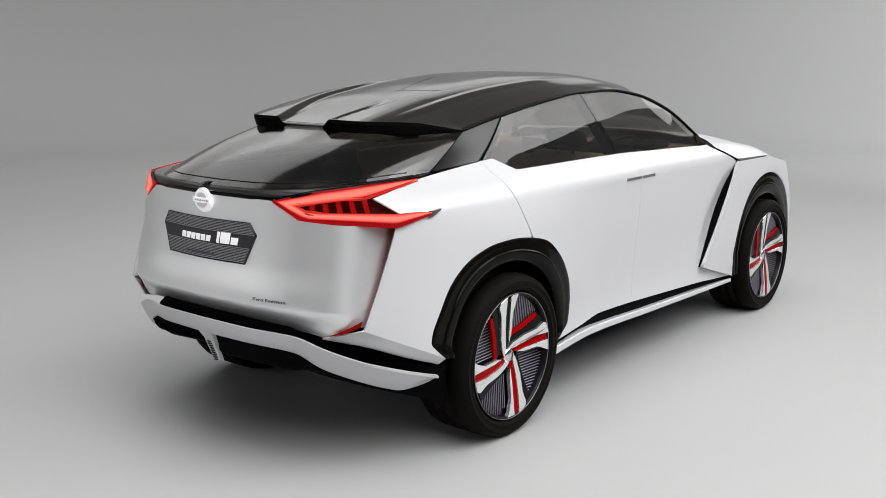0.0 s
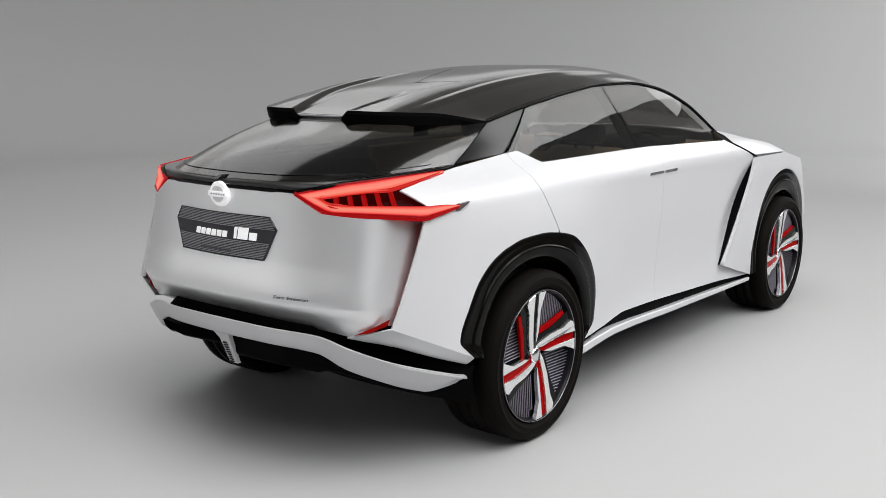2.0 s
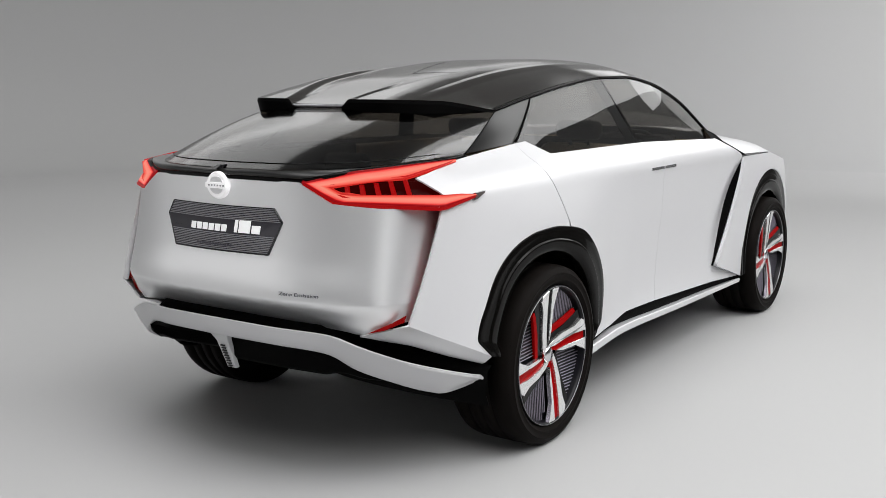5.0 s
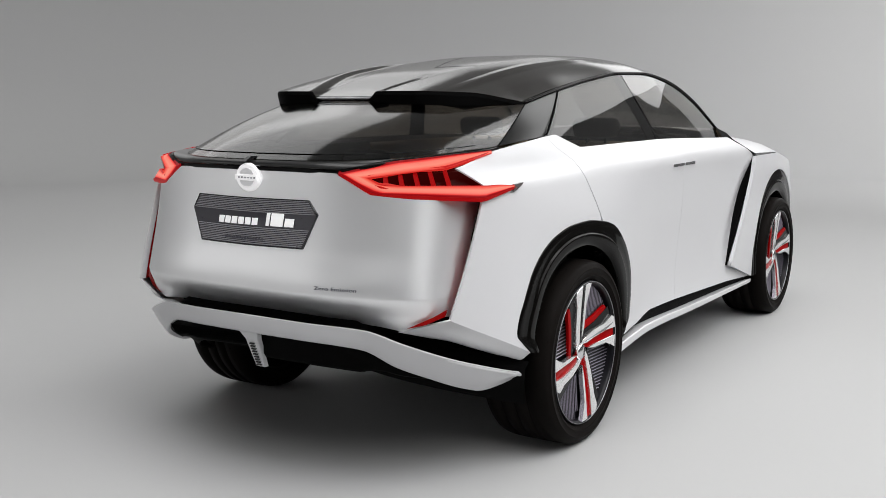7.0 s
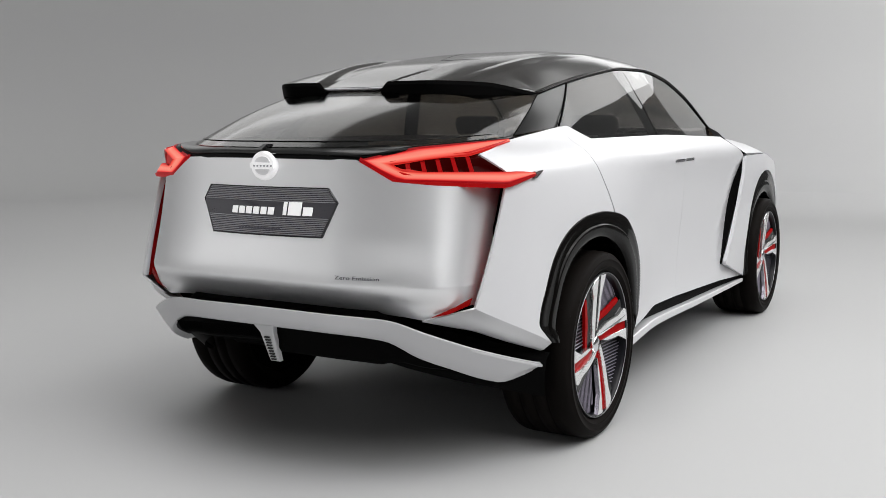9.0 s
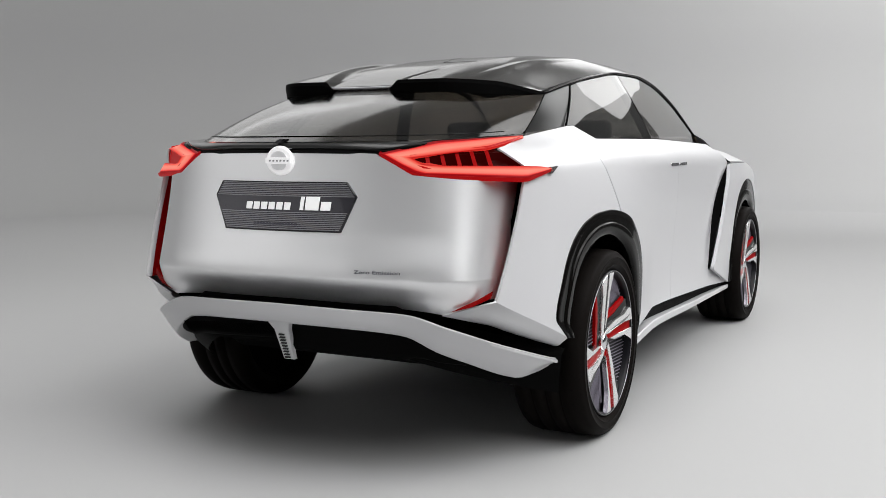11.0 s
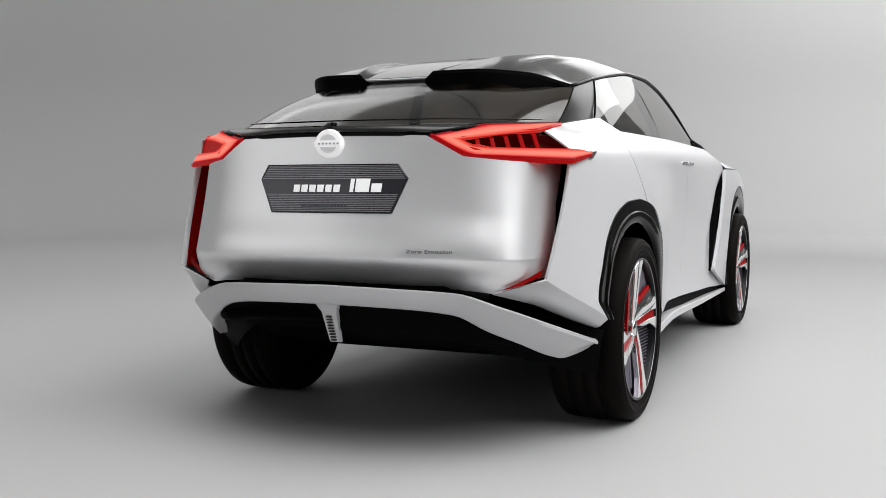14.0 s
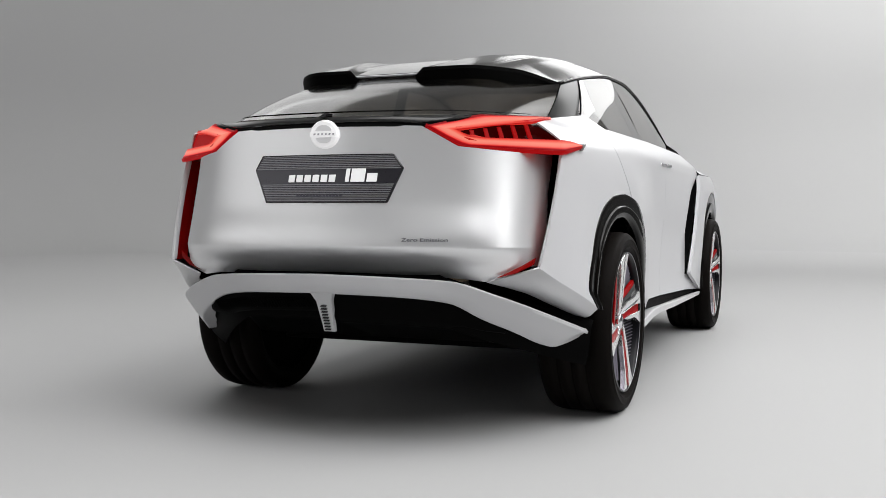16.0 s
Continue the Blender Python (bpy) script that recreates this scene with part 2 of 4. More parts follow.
def sweep(name, path, section, mat, parent, label="", smooth=True):
    """A closed section (offsets in x, y, z at each step, from a function of the share) swept along a path."""
    P = [[np.asarray(p) + np.asarray(o) for o in section(i / (len(path) - 1))] for i, p in enumerate(path)]
    m = len(P[0])
    verts, faces = sheet(P, (0, 0, 0), close=True)
    faces += [tuple(range(m)), tuple(range(len(verts) - 1, len(verts) - m - 1, -1))]
    me = mesh(name, verts, faces, mat, smooth)
    fix = bmesh.new()
    fix.from_mesh(me)
    bmesh.ops.recalc_face_normals(fix, faces=fix.faces)
    fix.to_mesh(me)
    fix.free()
    return part(name, me, parent, label)


def revolve(name, profile, mat, parent, n=72, label="", smooth=True):
    """A profile of (x, r) turned round the x axis."""
    P = [[(x, r * math.cos(a), r * math.sin(a)) for a in np.linspace(0, 2 * math.pi, n, endpoint=False)] for x, r in profile]
    verts, faces = sheet(P, (0, 0, 0), close=True)
    me = mesh(name, verts, faces, mat, smooth)
    fix = bmesh.new()
    fix.from_mesh(me)
    bmesh.ops.recalc_face_normals(fix, faces=fix.faces)
    fix.to_mesh(me)
    fix.free()
    return part(name, me, parent, label)


def box(bm_list):
    """Rounded boxes (centre, size, bevel) joined in one bmesh."""
    bm = bmesh.new()
    for c, s, b in bm_list:
        got = bmesh.ops.create_cube(bm, size=1.0, matrix=Matrix.Translation(c) @ Matrix.Diagonal((*s, 1)))
        if b:
            edges = list({e for v in got["verts"] for e in v.link_edges})
            bmesh.ops.bevel(bm, geom=edges, offset=b, segments=3, affect="EDGES", profile=0.5)
    return bm


def from_bm(name, bm, mat, parent, label="", smooth=True):
    me = bpy.data.meshes.new(name)
    bm.to_mesh(me)
    bm.free()
    me.materials.append(mat)
    me.polygons.foreach_set("use_smooth", [smooth] * len(me.polygons))
    return part(name, me, parent, label)


# ---------------------------------------------------------------- studio
def studio():
    """A seamless grey cove: floor, rounded foot, wall; unseen dark surround and grey ceiling added."""
    R, FLOOR_R, H = 3.0, 13.0, 9.0
    EDGE = 4.2
    ring = [(0.5 + FLOOR_R * math.cos(a), 1.0 + FLOOR_R * math.sin(a)) for a in np.linspace(0, 2 * math.pi, 192, endpoint=False)]
    # the dark floor past EDGE is out of view, added to darken reflections
    for name, side, mat, label in (("floor", -1, STUDIO, "seamless light grey painted studio floor"), ("floor_hall", 1, UNSEENDARK, "unseen dark grey floor added beside the set to darken reflections")):
        pts = [p for p in ring if (p[0] - EDGE) * side > 0]
        far = max(range(len(pts)), key=lambda i: math.dist(pts[i], pts[i - 1]))
        pts = pts[far:] + pts[:far]
        pts = [(EDGE, pts[0][1])] + pts + [(EDGE, pts[-1][1])]
        me = mesh(name, [(x, y, 0.0) for x, y in pts], [tuple(range(len(pts)))], mat, False)
        tagged(new(name, me), label, "floor", kind="structure")
    curve = [(FLOOR_R + R * math.sin(a), R - R * math.cos(a)) for a in np.linspace(0, math.pi / 2, 14)] + [(FLOOR_R + R, H)]
    # the dark wall is out of view too, added for dark reflections
    for name, a0, a1, mat, label in (("wall_cyclorama", 80, 230, STUDIO, "plain grey curved studio wall, seamless with the floor"), ("wall_back", 230, 440, UNSEENDARK, "unseen dark grey wall added round the set to darken reflections")):
        rows = [[(0.5 + r * math.cos(a), 1.0 + r * math.sin(a), z) for a in np.radians(np.linspace(a0, a1, 72))] for r, z in curve]
        wall = new(name, mesh(name, *sheet(rows, (0, 0, 1)), mat))
        tagged(wall, label, "wall", kind="structure")
    lid = [[(0.5 + r * math.cos(a), 1.0 + r * math.sin(a), H) for a in np.linspace(0, 2 * math.pi, 96, endpoint=False)] for r in (0.01, 6, FLOOR_R + R)]
    ceiling = new("ceiling", mesh("ceiling", *sheet(lid, (0, 0, -1), close=True), STUDIO))
    tagged(ceiling, "unseen plain grey ceiling added over the set to bounce light", "ceiling", kind="structure")


studio()

# ---------------------------------------------------------------- the car
car = new("car")
tagged(car, "white concept crossover car with black roof and glowing red tail lights", "car")

REAR, FRONT, HUB_Z = 0.034, 2.958, 0.369

# Outward reach of the flank over length (y) and height (z).
FLANK = field(
    [-0.80, -0.44, 0.05, 0.30, 0.60, 0.90, 1.26, 1.80, 2.50],
    [0.30, 0.45, 0.64, 0.85, 1.05, 1.12, 1.17, 1.225],
    [
        [0.70, 0.835, 0.872, 0.866, 0.835, 0.805, 0.797, 0.798, 0.802],
        [0.72, 0.853, 0.866, 0.868, 0.832, 0.794, 0.783, 0.788, 0.796],
        [0.734, 0.838, 0.866, 0.870, 0.838, 0.802, 0.792, 0.795, 0.800],
        [0.742, 0.815, 0.850, 0.856, 0.835, 0.815, 0.810, 0.806, 0.800],
        [0.745, 0.790, 0.806, 0.812, 0.816, 0.816, 0.815, 0.808, 0.795],
        [0.700, 0.745, 0.765, 0.776, 0.780, 0.780, 0.778, 0.765, 0.740],
        [0.660, 0.655, 0.700, 0.728, 0.724, 0.718, 0.714, 0.706, 0.690],
        [0.600, 0.600, 0.650, 0.676, 0.670, 0.665, 0.660, 0.650, 0.640],
    ],
)


def flank(y, z):
    """The flank with its hollow running into the slot behind the front wing."""
    x = FLANK(y, z)
    if y > 1.55 and 0.40 < z < 1.05:
        edge = 2.03 + (z - 0.43) / 0.592 * 0.485
        near = min(1.0, max(0.0, 1 - (edge - y) / 0.36))
        x -= 0.048 * near ** 2.3 * math.sin(math.pi * min(1, max(0, (z - 0.43) / 0.60)) ** 1.35) ** 0.9
    return x


def ruled(A, B, n, reach):
    """Grid between two outlines in the side view, with the reach as x."""
    return [[(reach(y, z), y, z) for y, z in (a + (b - a) * np.linspace(0, 1, n)[:, None])] for a, b in zip(A, B)]


def arch(cy, cz, a0, a1, n, back, top, front):
    """An opening's edge as seen from the side; angle 0 is forward, 90 up."""
    out = []
    for a in np.radians(np.linspace(a0, a1, n)):
        r_h = front if math.cos(a) > 0 else back
        out.append((cy + r_h * math.cos(a), cz + top * math.sin(a)))
    return np.array(out)


REAR_ARCH = spline([(-0.427, 0.467), (-0.470, 0.505), (-0.499, 0.543), (-0.490, 0.578), (-0.440, 0.662), (-0.370, 0.756), (-0.275, 0.827), (-0.178, 0.865), (-0.061, 0.887), (0.060, 0.891), (0.186, 0.878), (0.296, 0.851), (0.393, 0.782), (0.469, 0.690), (0.509, 0.604), (0.522, 0.521), (0.508, 0.429), (0.432, 0.381), (0.396, 0.360)], 140)
FRONT_ARCH = np.vstack([[(2.49, 0.303)], arch(2.95, HUB_Z, 172, 4, 60, 0.490, 0.548, 0.540)])
ARCH_CUT = int(np.argmin(np.abs(REAR_ARCH[:, 0] - 0.19) + 10 * (REAR_ARCH[:, 1] < 0.7)))
TIP, EDGE_LOW, EDGE_TOP = (-0.427, 0.467), (-0.784, 0.637), (-0.630, 1.029)
SHUT_TOP = (0.056, 1.217)


def flanks():
    # rear wing: from the tip behind the wheel round the arch to the door's shut line
    B, share = broken([TIP, EDGE_LOW, EDGE_TOP, (-0.600, 1.070), (-0.684, 1.137), (-0.35, 1.177), (SHUT_TOP[0] - 0.0002, SHUT_TOP[1])], 0.02)
    A = along(REAR_ARCH[:ARCH_CUT], share)
    wing = panel("rear_wing", ruled(A, B, 22, flank), (1, 0, 0), PAINT, car)
    # pale filler added behind the shut line so the gap reads less dark
    y0, z0 = REAR_ARCH[ARCH_CUT]
    P = []
    for k in np.linspace(0.03, 0.97, 24):
        y, z = y0 + (SHUT_TOP[0] - y0) * k, z0 + (SHUT_TOP[1] - z0) * k
        P.append([(flank(y + d, z) - 0.003, y + d, z) for d in (-0.006, 0.0, 0.006)])
    mirrored(panel("door_seal", P, (1, 0, 0), PAINT, car, 0.002, "pale filler strip added behind the door's shut line to lighten it"))
    # rear door
    seam = 0.66
    B, share = broken([(SHUT_TOP[0] + 0.0002, SHUT_TOP[1]), (0.133, 1.222), (0.235, 1.169), (seam, 1.169), (seam, 0.369)], 0.02)
    hub = np.array([0.03, 0.42])
    turn = np.unwrap(np.arctan2(*(REAR_ARCH[ARCH_CUT:] - hub).T[::-1]))
    want = np.unwrap(np.arctan2(*(B - hub).T[::-1]))
    want = np.interp(want, [want[-1], want[0]], [turn[-1], turn[0]])
    A = np.array([[np.interp(-w, -turn, REAR_ARCH[ARCH_CUT:, k]) for k in (0, 1)] for w in want])
    around = sheet(ruled(A, B, 20, flank), (1, 0, 0))
    zs = [(z - 0.369) / 0.8 for y, z in B if y > seam - 1e-6][::-1]
    rest = []
    for y in np.linspace(seam, 1.2494, 20):
        lo, hi = np.interp(y, [seam, 0.88, 1.25], [0.369, 0.384, 0.370]), np.interp(y, [seam, 1.16, 1.25], [1.169, 1.168, 1.167])
        rest.append([(flank(y, lo + (hi - lo) * k), y, lo + (hi - lo) * k) for k in zs])
    rest = sheet(rest, (1, 0, 0))
    n0 = len(around[0])
    me = mesh("rear_door", list(around[0]) + list(rest[0]), list(around[1]) + [tuple(i + n0 for i in f) for f in rest[1]], PAINT)
    join = bmesh.new()
    join.from_mesh(me)
    bmesh.ops.remove_doubles(join, verts=join.verts, dist=0.0008)
    join.to_mesh(me)
    join.free()
    rear_door = thick(part("rear_door", me, car), 0.006)
    # front door, hollowed towards the slot
    B, share = broken([(1.2506, 1.167), (2.20, 1.14), (2.515, 1.022)], 0.03)
    A = along([(1.2506, 0.370), (2.05, 0.335), (2.475, 0.305)], share)
    front_door = panel("front_door", ruled(A, B, 26, flank), (1, 0, 0), PAINT, car)
    # front wing with its blade edge
    wing_x = field([2.0, 2.5, 2.92, 3.3, 3.6], [0.3, 0.6, 0.9, 1.03],
                   [[0.825, 0.820, 0.827, 0.810, 0.76], [0.828, 0.836, 0.842, 0.82, 0.765], [0.82, 0.826, 0.835, 0.81, 0.745], [0.81, 0.807, 0.812, 0.785, 0.70]])
    B, share = broken([(2.045, 0.430), (2.515, 1.022), (2.99, 1.020), (3.34, 0.955), (3.55, 0.62)], 0.03)
    A = along(FRONT_ARCH, share)
    front_wing = panel("front_wing", ruled(A, B, 16, wing_x), (1, 0, 0), PAINT, car, 0.02)
    # dark slot behind the blade
    dark = []
    for k in np.linspace(0, 1, 14):
        y, z = 2.03 + 0.485 * k, 0.43 + 0.592 * k
        dark.append([(0.80, y + 0.02, z), (0.62, y + 0.06, z), (0.60, y - 0.02, z)])
    slot = panel("wing_slot", dark, (1, -1, 0), MATT, car, 0.004, "black slot behind the front wing blade")
    # handle pair along the shut line
    handles = []
    for y0, y1 in ((1.09, 1.243), (1.257, 1.40)):
        P = [[(flank(y, z) + 0.004, y, z) for z in (1.039, 1.052)] for y in np.linspace(y0, y1, 8)]
        handles.append(panel("door_handle", P, (1, 0, 0), CHROME, rear_door if y0 < 1.2 else front_door, 0.008, "flush satin metal handle"))
    for ob in (wing, rear_door, front_door, front_wing, slot):
        twin = mirrored(ob)
        for h in handles:
            if h.parent is ob:
                mirrored(h, twin)


flanks()


def arch_trim(outer, centre, x_at, inner, deep):
    """Black wheel arch trim: outer band, a ledge that faces away from the wheel, a prouder inner band, and the dark liner."""
    P = []
    for y, z in outer:
        d = np.array([y - centre[0], z - centre[1]])
        r = np.linalg.norm(d)
        c, s = d / r
        base, wide = x_at(y, z), max(0.03, r - inner)
        row = []
        for share, out in ((-0.03, -0.004), (0.0, 0.002), (0.03, 0.004), (0.22, 0.0050), (0.46, 0.0045), (0.475, 0.0050), (0.505, 0.0105), (0.530, 0.0120), (0.56, 0.0122), (0.75, 0.0122), (0.92, 0.0085), (0.985, 0.001), (1.0, -0.012), (1.0, -0.12), (0.99, -deep)):
            row.append((base + out, y - share * wide * c, z - share * wide * s))
        P.append(row)
    return P


def arches():
    P = arch_trim(REAR_ARCH, (0.02, 0.40), lambda y, z: flank(y, max(z, 0.36)), 0.392, 0.42)
    a = panel("rear_arch_trim", P, (1, 0, -0.2), ARCH, car, 0.006, "gloss black wheel arch trim")
    P = arch_trim(FRONT_ARCH, (2.95, 0.38), lambda y, z: 0.822 - 0.14 * max(0, y - 3.0) ** 2, 0.395, 0.42)
    b = panel("front_arch_trim", P, (1, 0, -0.2), ARCH, car, 0.006, "gloss black wheel arch trim")
    # dark wheel houses closing the openings towards the cabin
    for y0 in (REAR, FRONT):
        ring = [(0.44, y0 + 0.56 * math.cos(k), max(0.35, HUB_Z + 0.50 * math.sin(k))) for k in np.linspace(0, 2 * math.pi, 40, endpoint=False)]
        mirrored(slab("wheel_house", ring, (-0.02, 0, 0), MATT, car, "black wheel house"))
    mirrored(a), mirrored(b)


arches()

# ---- tail
TAIL = field(
    [-0.25, 0.0, 0.25, 0.45, 0.60, 0.66, 0.70],
    [0.588, 0.64, 0.706, 0.712, 0.865, 1.0, 1.13],
    [
        [-0.838, -0.840, -0.838, -0.835, -0.815, -0.782, -0.750],
        [-0.885, -0.895, -0.885, -0.868, -0.835, -0.802, -0.752],
        [-0.972, -0.985, -0.972, -0.937, -0.870, -0.821, -0.742],
        [-0.974, -0.988, -0.974, -0.938, -0.869, -0.819, -0.739],
        [-0.945, -0.965, -0.945, -0.903, -0.830, -0.772, -0.674],
        [-0.930, -0.953, -0.930, -0.887, -0.802, -0.734, -0.624],
        [-0.922, -0.946, -0.922, -0.877, -0.782, -0.700, -0.580],
    ],
)


def tail():
    def at(x, z):
        return (x, TAIL(abs(x), z), z)

    # outer side from the middle: upper outline and lower outline, joined by straight columns
    top = [(0.0, 1.128), (0.20, 1.126), (0.358, 1.120), (0.478, 1.050), (0.60, 1.036), (0.694, 1.028)]
    low = [(0.0, 0.612), (0.30, 0.608), (0.50, 0.596), (0.569, 0.587), (0.64, 0.612), (0.694, 0.640)]
    U, share = broken(top, 0.02)
    L = along(low, share)
    rows = []
    for u, l in zip(U, L):
        fold = 0.709 if u[1] > 0.8 else (l[1] + u[1]) / 2
        zs = list(np.linspace(l[1], fold - 0.006, 9)) + [fold - 0.003, fold, fold + 0.003] + list(np.linspace(fold + 0.006, u[1], 26))
        rows.append([at(l[0] + (u[0] - l[0]) * (z - l[1]) / (u[1] - l[1]), z) for z in zs])
    # the gate's edge turns inwards beside the slot
    def wing_edge(z):
        k = min(1.0, max(0.0, (z - EDGE_LOW[1]) / (EDGE_TOP[1] - EDGE_LOW[1])))
        y = EDGE_LOW[0] + (EDGE_TOP[0] - EDGE_LOW[0]) * k
        return flank(y, z), y

    last, fold_in = rows[-1], []
    for k in np.linspace(0.12, 1, 8):
        turned = []
        for x, y, z in last:
            ex, ey = wing_edge(z)
            end = max(x, ex - 0.005 - 0.022 * min(1.0, max(0.0, (z - 0.77) / 0.12)))
            turned.append((x + (end - x) * k, y + (end - x) * (1.5 * k + 2.6 * k * k), z))
        if k < 0.55:
            rows.append(turned)
        if k > 0.45:
            fold_in.append(turned)
    def far(x):
        """The far edge of the gate stands a little further from its wing."""
        k = min(1.0, max(0.0, (x - 0.36) / 0.33))
        return -x * (1 - 0.036 * k * k * (3 - 2 * k))

    whole = [[(far(x), y, z) for x, y, z in r] for r in rows[:0:-1]] + rows
    gate = panel("tailgate", whole, (0, -1, 0), SILVER, car, 0.012, "satin silver-white tailgate")
    # inner part of the turned edge coloured black, standing for shade in the slot
    mirrored(panel("gate_return", fold_in, (1, 0, 0), TRIM, gate, 0.004, "return of the gate's edge, coloured black for the slot's shade"))
    # slots with red reflectors
    edge = [(flank(y, z) - 0.003, y, z) for y, z in np.linspace(EDGE_LOW, EDGE_TOP, 5)]
    path = spline(edge, 20)
    P = [[p + np.array([-0.001, 0.001, 0]), p + np.array([-0.008, 0.006, 0]), p + np.array([-0.009, 0.020, 0])] for p in path]
    rim = panel("slot_rim", P, (-1, -0.3, 0), PAINT, car, 0.0015)
    P = [[p + np.array([-0.009, 0.020, 0]), p + np.array([-0.010, 0.045, 0]), p + np.array([-0.014, 0.080, 0])] for p in path]
    wall = panel("reflector", P, (-1, 0, 0), REFLECTOR, car, 0.0015, "dark red reflector strip")
    P = [[p + np.array([-0.014, 0.080, 0]), p + np.array([-0.018, 0.105, 0]), p + np.array([-0.040, 0.125, 0]), p + np.array([-0.075, 0.11, 0])] for p in path]
    floor_ = panel("slot_floor", P, (0, -1, 0), TRIM, car, 0.004, "black slot beside the tailgate")
    tri = slab("reflector_foot", [(0.724, -0.786, 0.672), (0.718, -0.792, 0.648), (0.664, -0.822, 0.620), (0.600, -0.842, 0.603), (0.684, -0.806, 0.646)], (0, 0.01, 0), REFLECTOR, car, "dark red reflector corner")
    # pale rim round the slot and the lower facet of the rear wing
    facet = []
    foot = spline([(0.569, -0.842, 0.588), (0.665, -0.785, 0.545), (0.750, -0.63, 0.475), (0.805, -0.46, 0.417)], 16)
    for i, k in enumerate(np.linspace(0, 1, 16)):
        a = np.array([flank(EDGE_LOW[0] + (TIP[0] - EDGE_LOW[0]) * k, EDGE_LOW[1] + (TIP[1] - EDGE_LOW[1]) * k), EDGE_LOW[0] + (TIP[0] - EDGE_LOW[0]) * k, EDGE_LOW[1] + (TIP[1] - EDGE_LOW[1]) * k])
        b = foot[i]
        facet.append([a + (b - a) * s + np.array([-0.03, 0.075, 0.012]) * min(1.0, k / 0.35) * max(0.0, (s - 0.40) / 0.60) ** 2 for s in np.linspace(0, 1, 12)])
    lower = panel("rear_wing_underside", facet, (0.2, -1, -0.5), PAINT, car, 0.006)
    for ob in (rim, wall, floor_, tri, lower):
        twin = mirrored(ob)
        if ob is tri:
            for v in twin.data.vertices:
                v.co += Vector((0.024, 0.016, 0.0))
    return gate


tailgate = tail()


def tail_lamps():
    T1, L2, L3, L4 = (0.366, -0.897, 1.120), (0.480, -0.852, 1.051), (0.752, -0.633, 1.030), (0.785, -0.355, 1.068)
    L5, L6, L7, L8 = (0.616, -0.350, 1.182), (0.682, -0.690, 1.139), (0.745, -0.613, 1.076), (0.470, -0.868, 1.106)
    T1, L2, L3, L4, L5, L6, L7, L8 = map(np.array, (T1, L2, L3, L4, L5, L6, L7, L8))
    out = np.array([0.006, -0.010, 0.002])
    ACROSS = [1.0, 0.9, 0.75, 0.6, 0.4, 0.2, 0.0, -0.2, -0.4, -0.6, -0.75, -0.9, -1.0]

    def on(y, z, d=0.010):
        return np.array([flank(y, z) + d, y, z])

    L3 = on(-0.640, 1.036, 0.012)
    L4, LM, LU = on(-0.446, 1.062), on(-0.545, 1.048), on(-0.530, 1.074)
    L5 = on(-0.36, 1.180, 0.004)
    L7 = on(-0.613, 1.076, 0.008)
    LT = on(-0.52, 1.158, 0.006)

    def strip(name, a, b, mat, t, label=""):
        """A glowing bar between two edges, proud of the body, crowned a little."""
        A, B = np.array(a), np.array(b)
        n = 24
        A, B = along(A, np.linspace(0, 1, n)), along(B, np.linspace(0, 1, n))
        P = []
        for p, q in zip(A, B):
            m = (p + q) / 2
            P.append([p] + [m + (p - m) * k + out * (0.6 + 0.12 * (1 - k ** 8)) for k in ACROSS] + [q])
        ob = panel(name, P, (0.5, -1, 0), mat, lamp, t, label)
        if mat is LAMPGLOW:
            lit = ob.data.attributes.new("across", "FLOAT", "POINT")
            row = [0.0] + [(1 - k) / 2 for k in ACROSS] + [1.0]
            lit.data.foreach_set("value", row * n)
        return ob

    lamp = slab("tail_lamp", [T1 + (0, 0.012, 0), L2 + (0, 0.014, 0), L3 + (-0.012, 0.02, 0), L4 + (-0.02, 0.02, 0), L7 + (-0.03, 0.04, 0), L6 + (-0.03, 0.05, 0), L5 + (-0.02, 0.02, -0.004)],
                (-0.02, 0.03, 0), LAMPDARK, car, "swept red tail lamp, lit")
    strip("upper_light_bar", [T1, (0.52, -0.80, 1.160), L5], [L8, L6 + (-0.01, -0.01, -0.004), LT, L5 + (0.008, -0.01, -0.010)], LAMPGLOW, 0.01, "glowing red light bar")
    strip("lower_light_bar", [T1, L2, L3, LM, L4], [L8, (0.510, -0.845, 1.080), L7, LU, L4 + (0, 0, 0.003)], LAMPGLOW, 0.01, "glowing red light bar")
    low = np.array([0, 0.002, -0.013])
    strip("lens_edge", [T1 + (0.006, 0.005, -0.005), L2 + (0, 0.002, 0), L3 + (0.002, -0.002, 0), LM, L4], [T1 + (0.008, 0.004, -0.009), L2 + low, L3 + low, LM + low * 0.7, L4 + (0, 0.01, -0.006)], LAMPRIM, 0.006, "deep red lower lens edge")
    A, B = [L8 + (0, 0.03, 0.004), L6 + (0.012, 0.05, -0.016)], [(0.505, -0.815, 1.074), L7 + (-0.005, 0.05, -0.014)]
    panel("lamp_inside", [[p + (q - p) * v for v in np.linspace(0, 1, 6)] for p, q in zip(along(np.array(A), np.linspace(0, 1, 16)), along(np.array(B), np.linspace(0, 1, 16)))], (0.5, -1, 0), LAMPDARK, lamp, 0.004, "dark red inside of the lamp")
    for k in np.linspace(0.16, 0.88, 5):
        a = L8 + (L6 - L8) * k + (0.002, 0.004, -0.004)
        j = max(0.0, 0.9 * k - 0.10)
        b = np.array([0.51, -0.845, 1.078]) * (1 - j) + (L7 + (-0.01, -0.02, 0.0)) * j
        w = np.array([0.012, 0.010, 0.0])
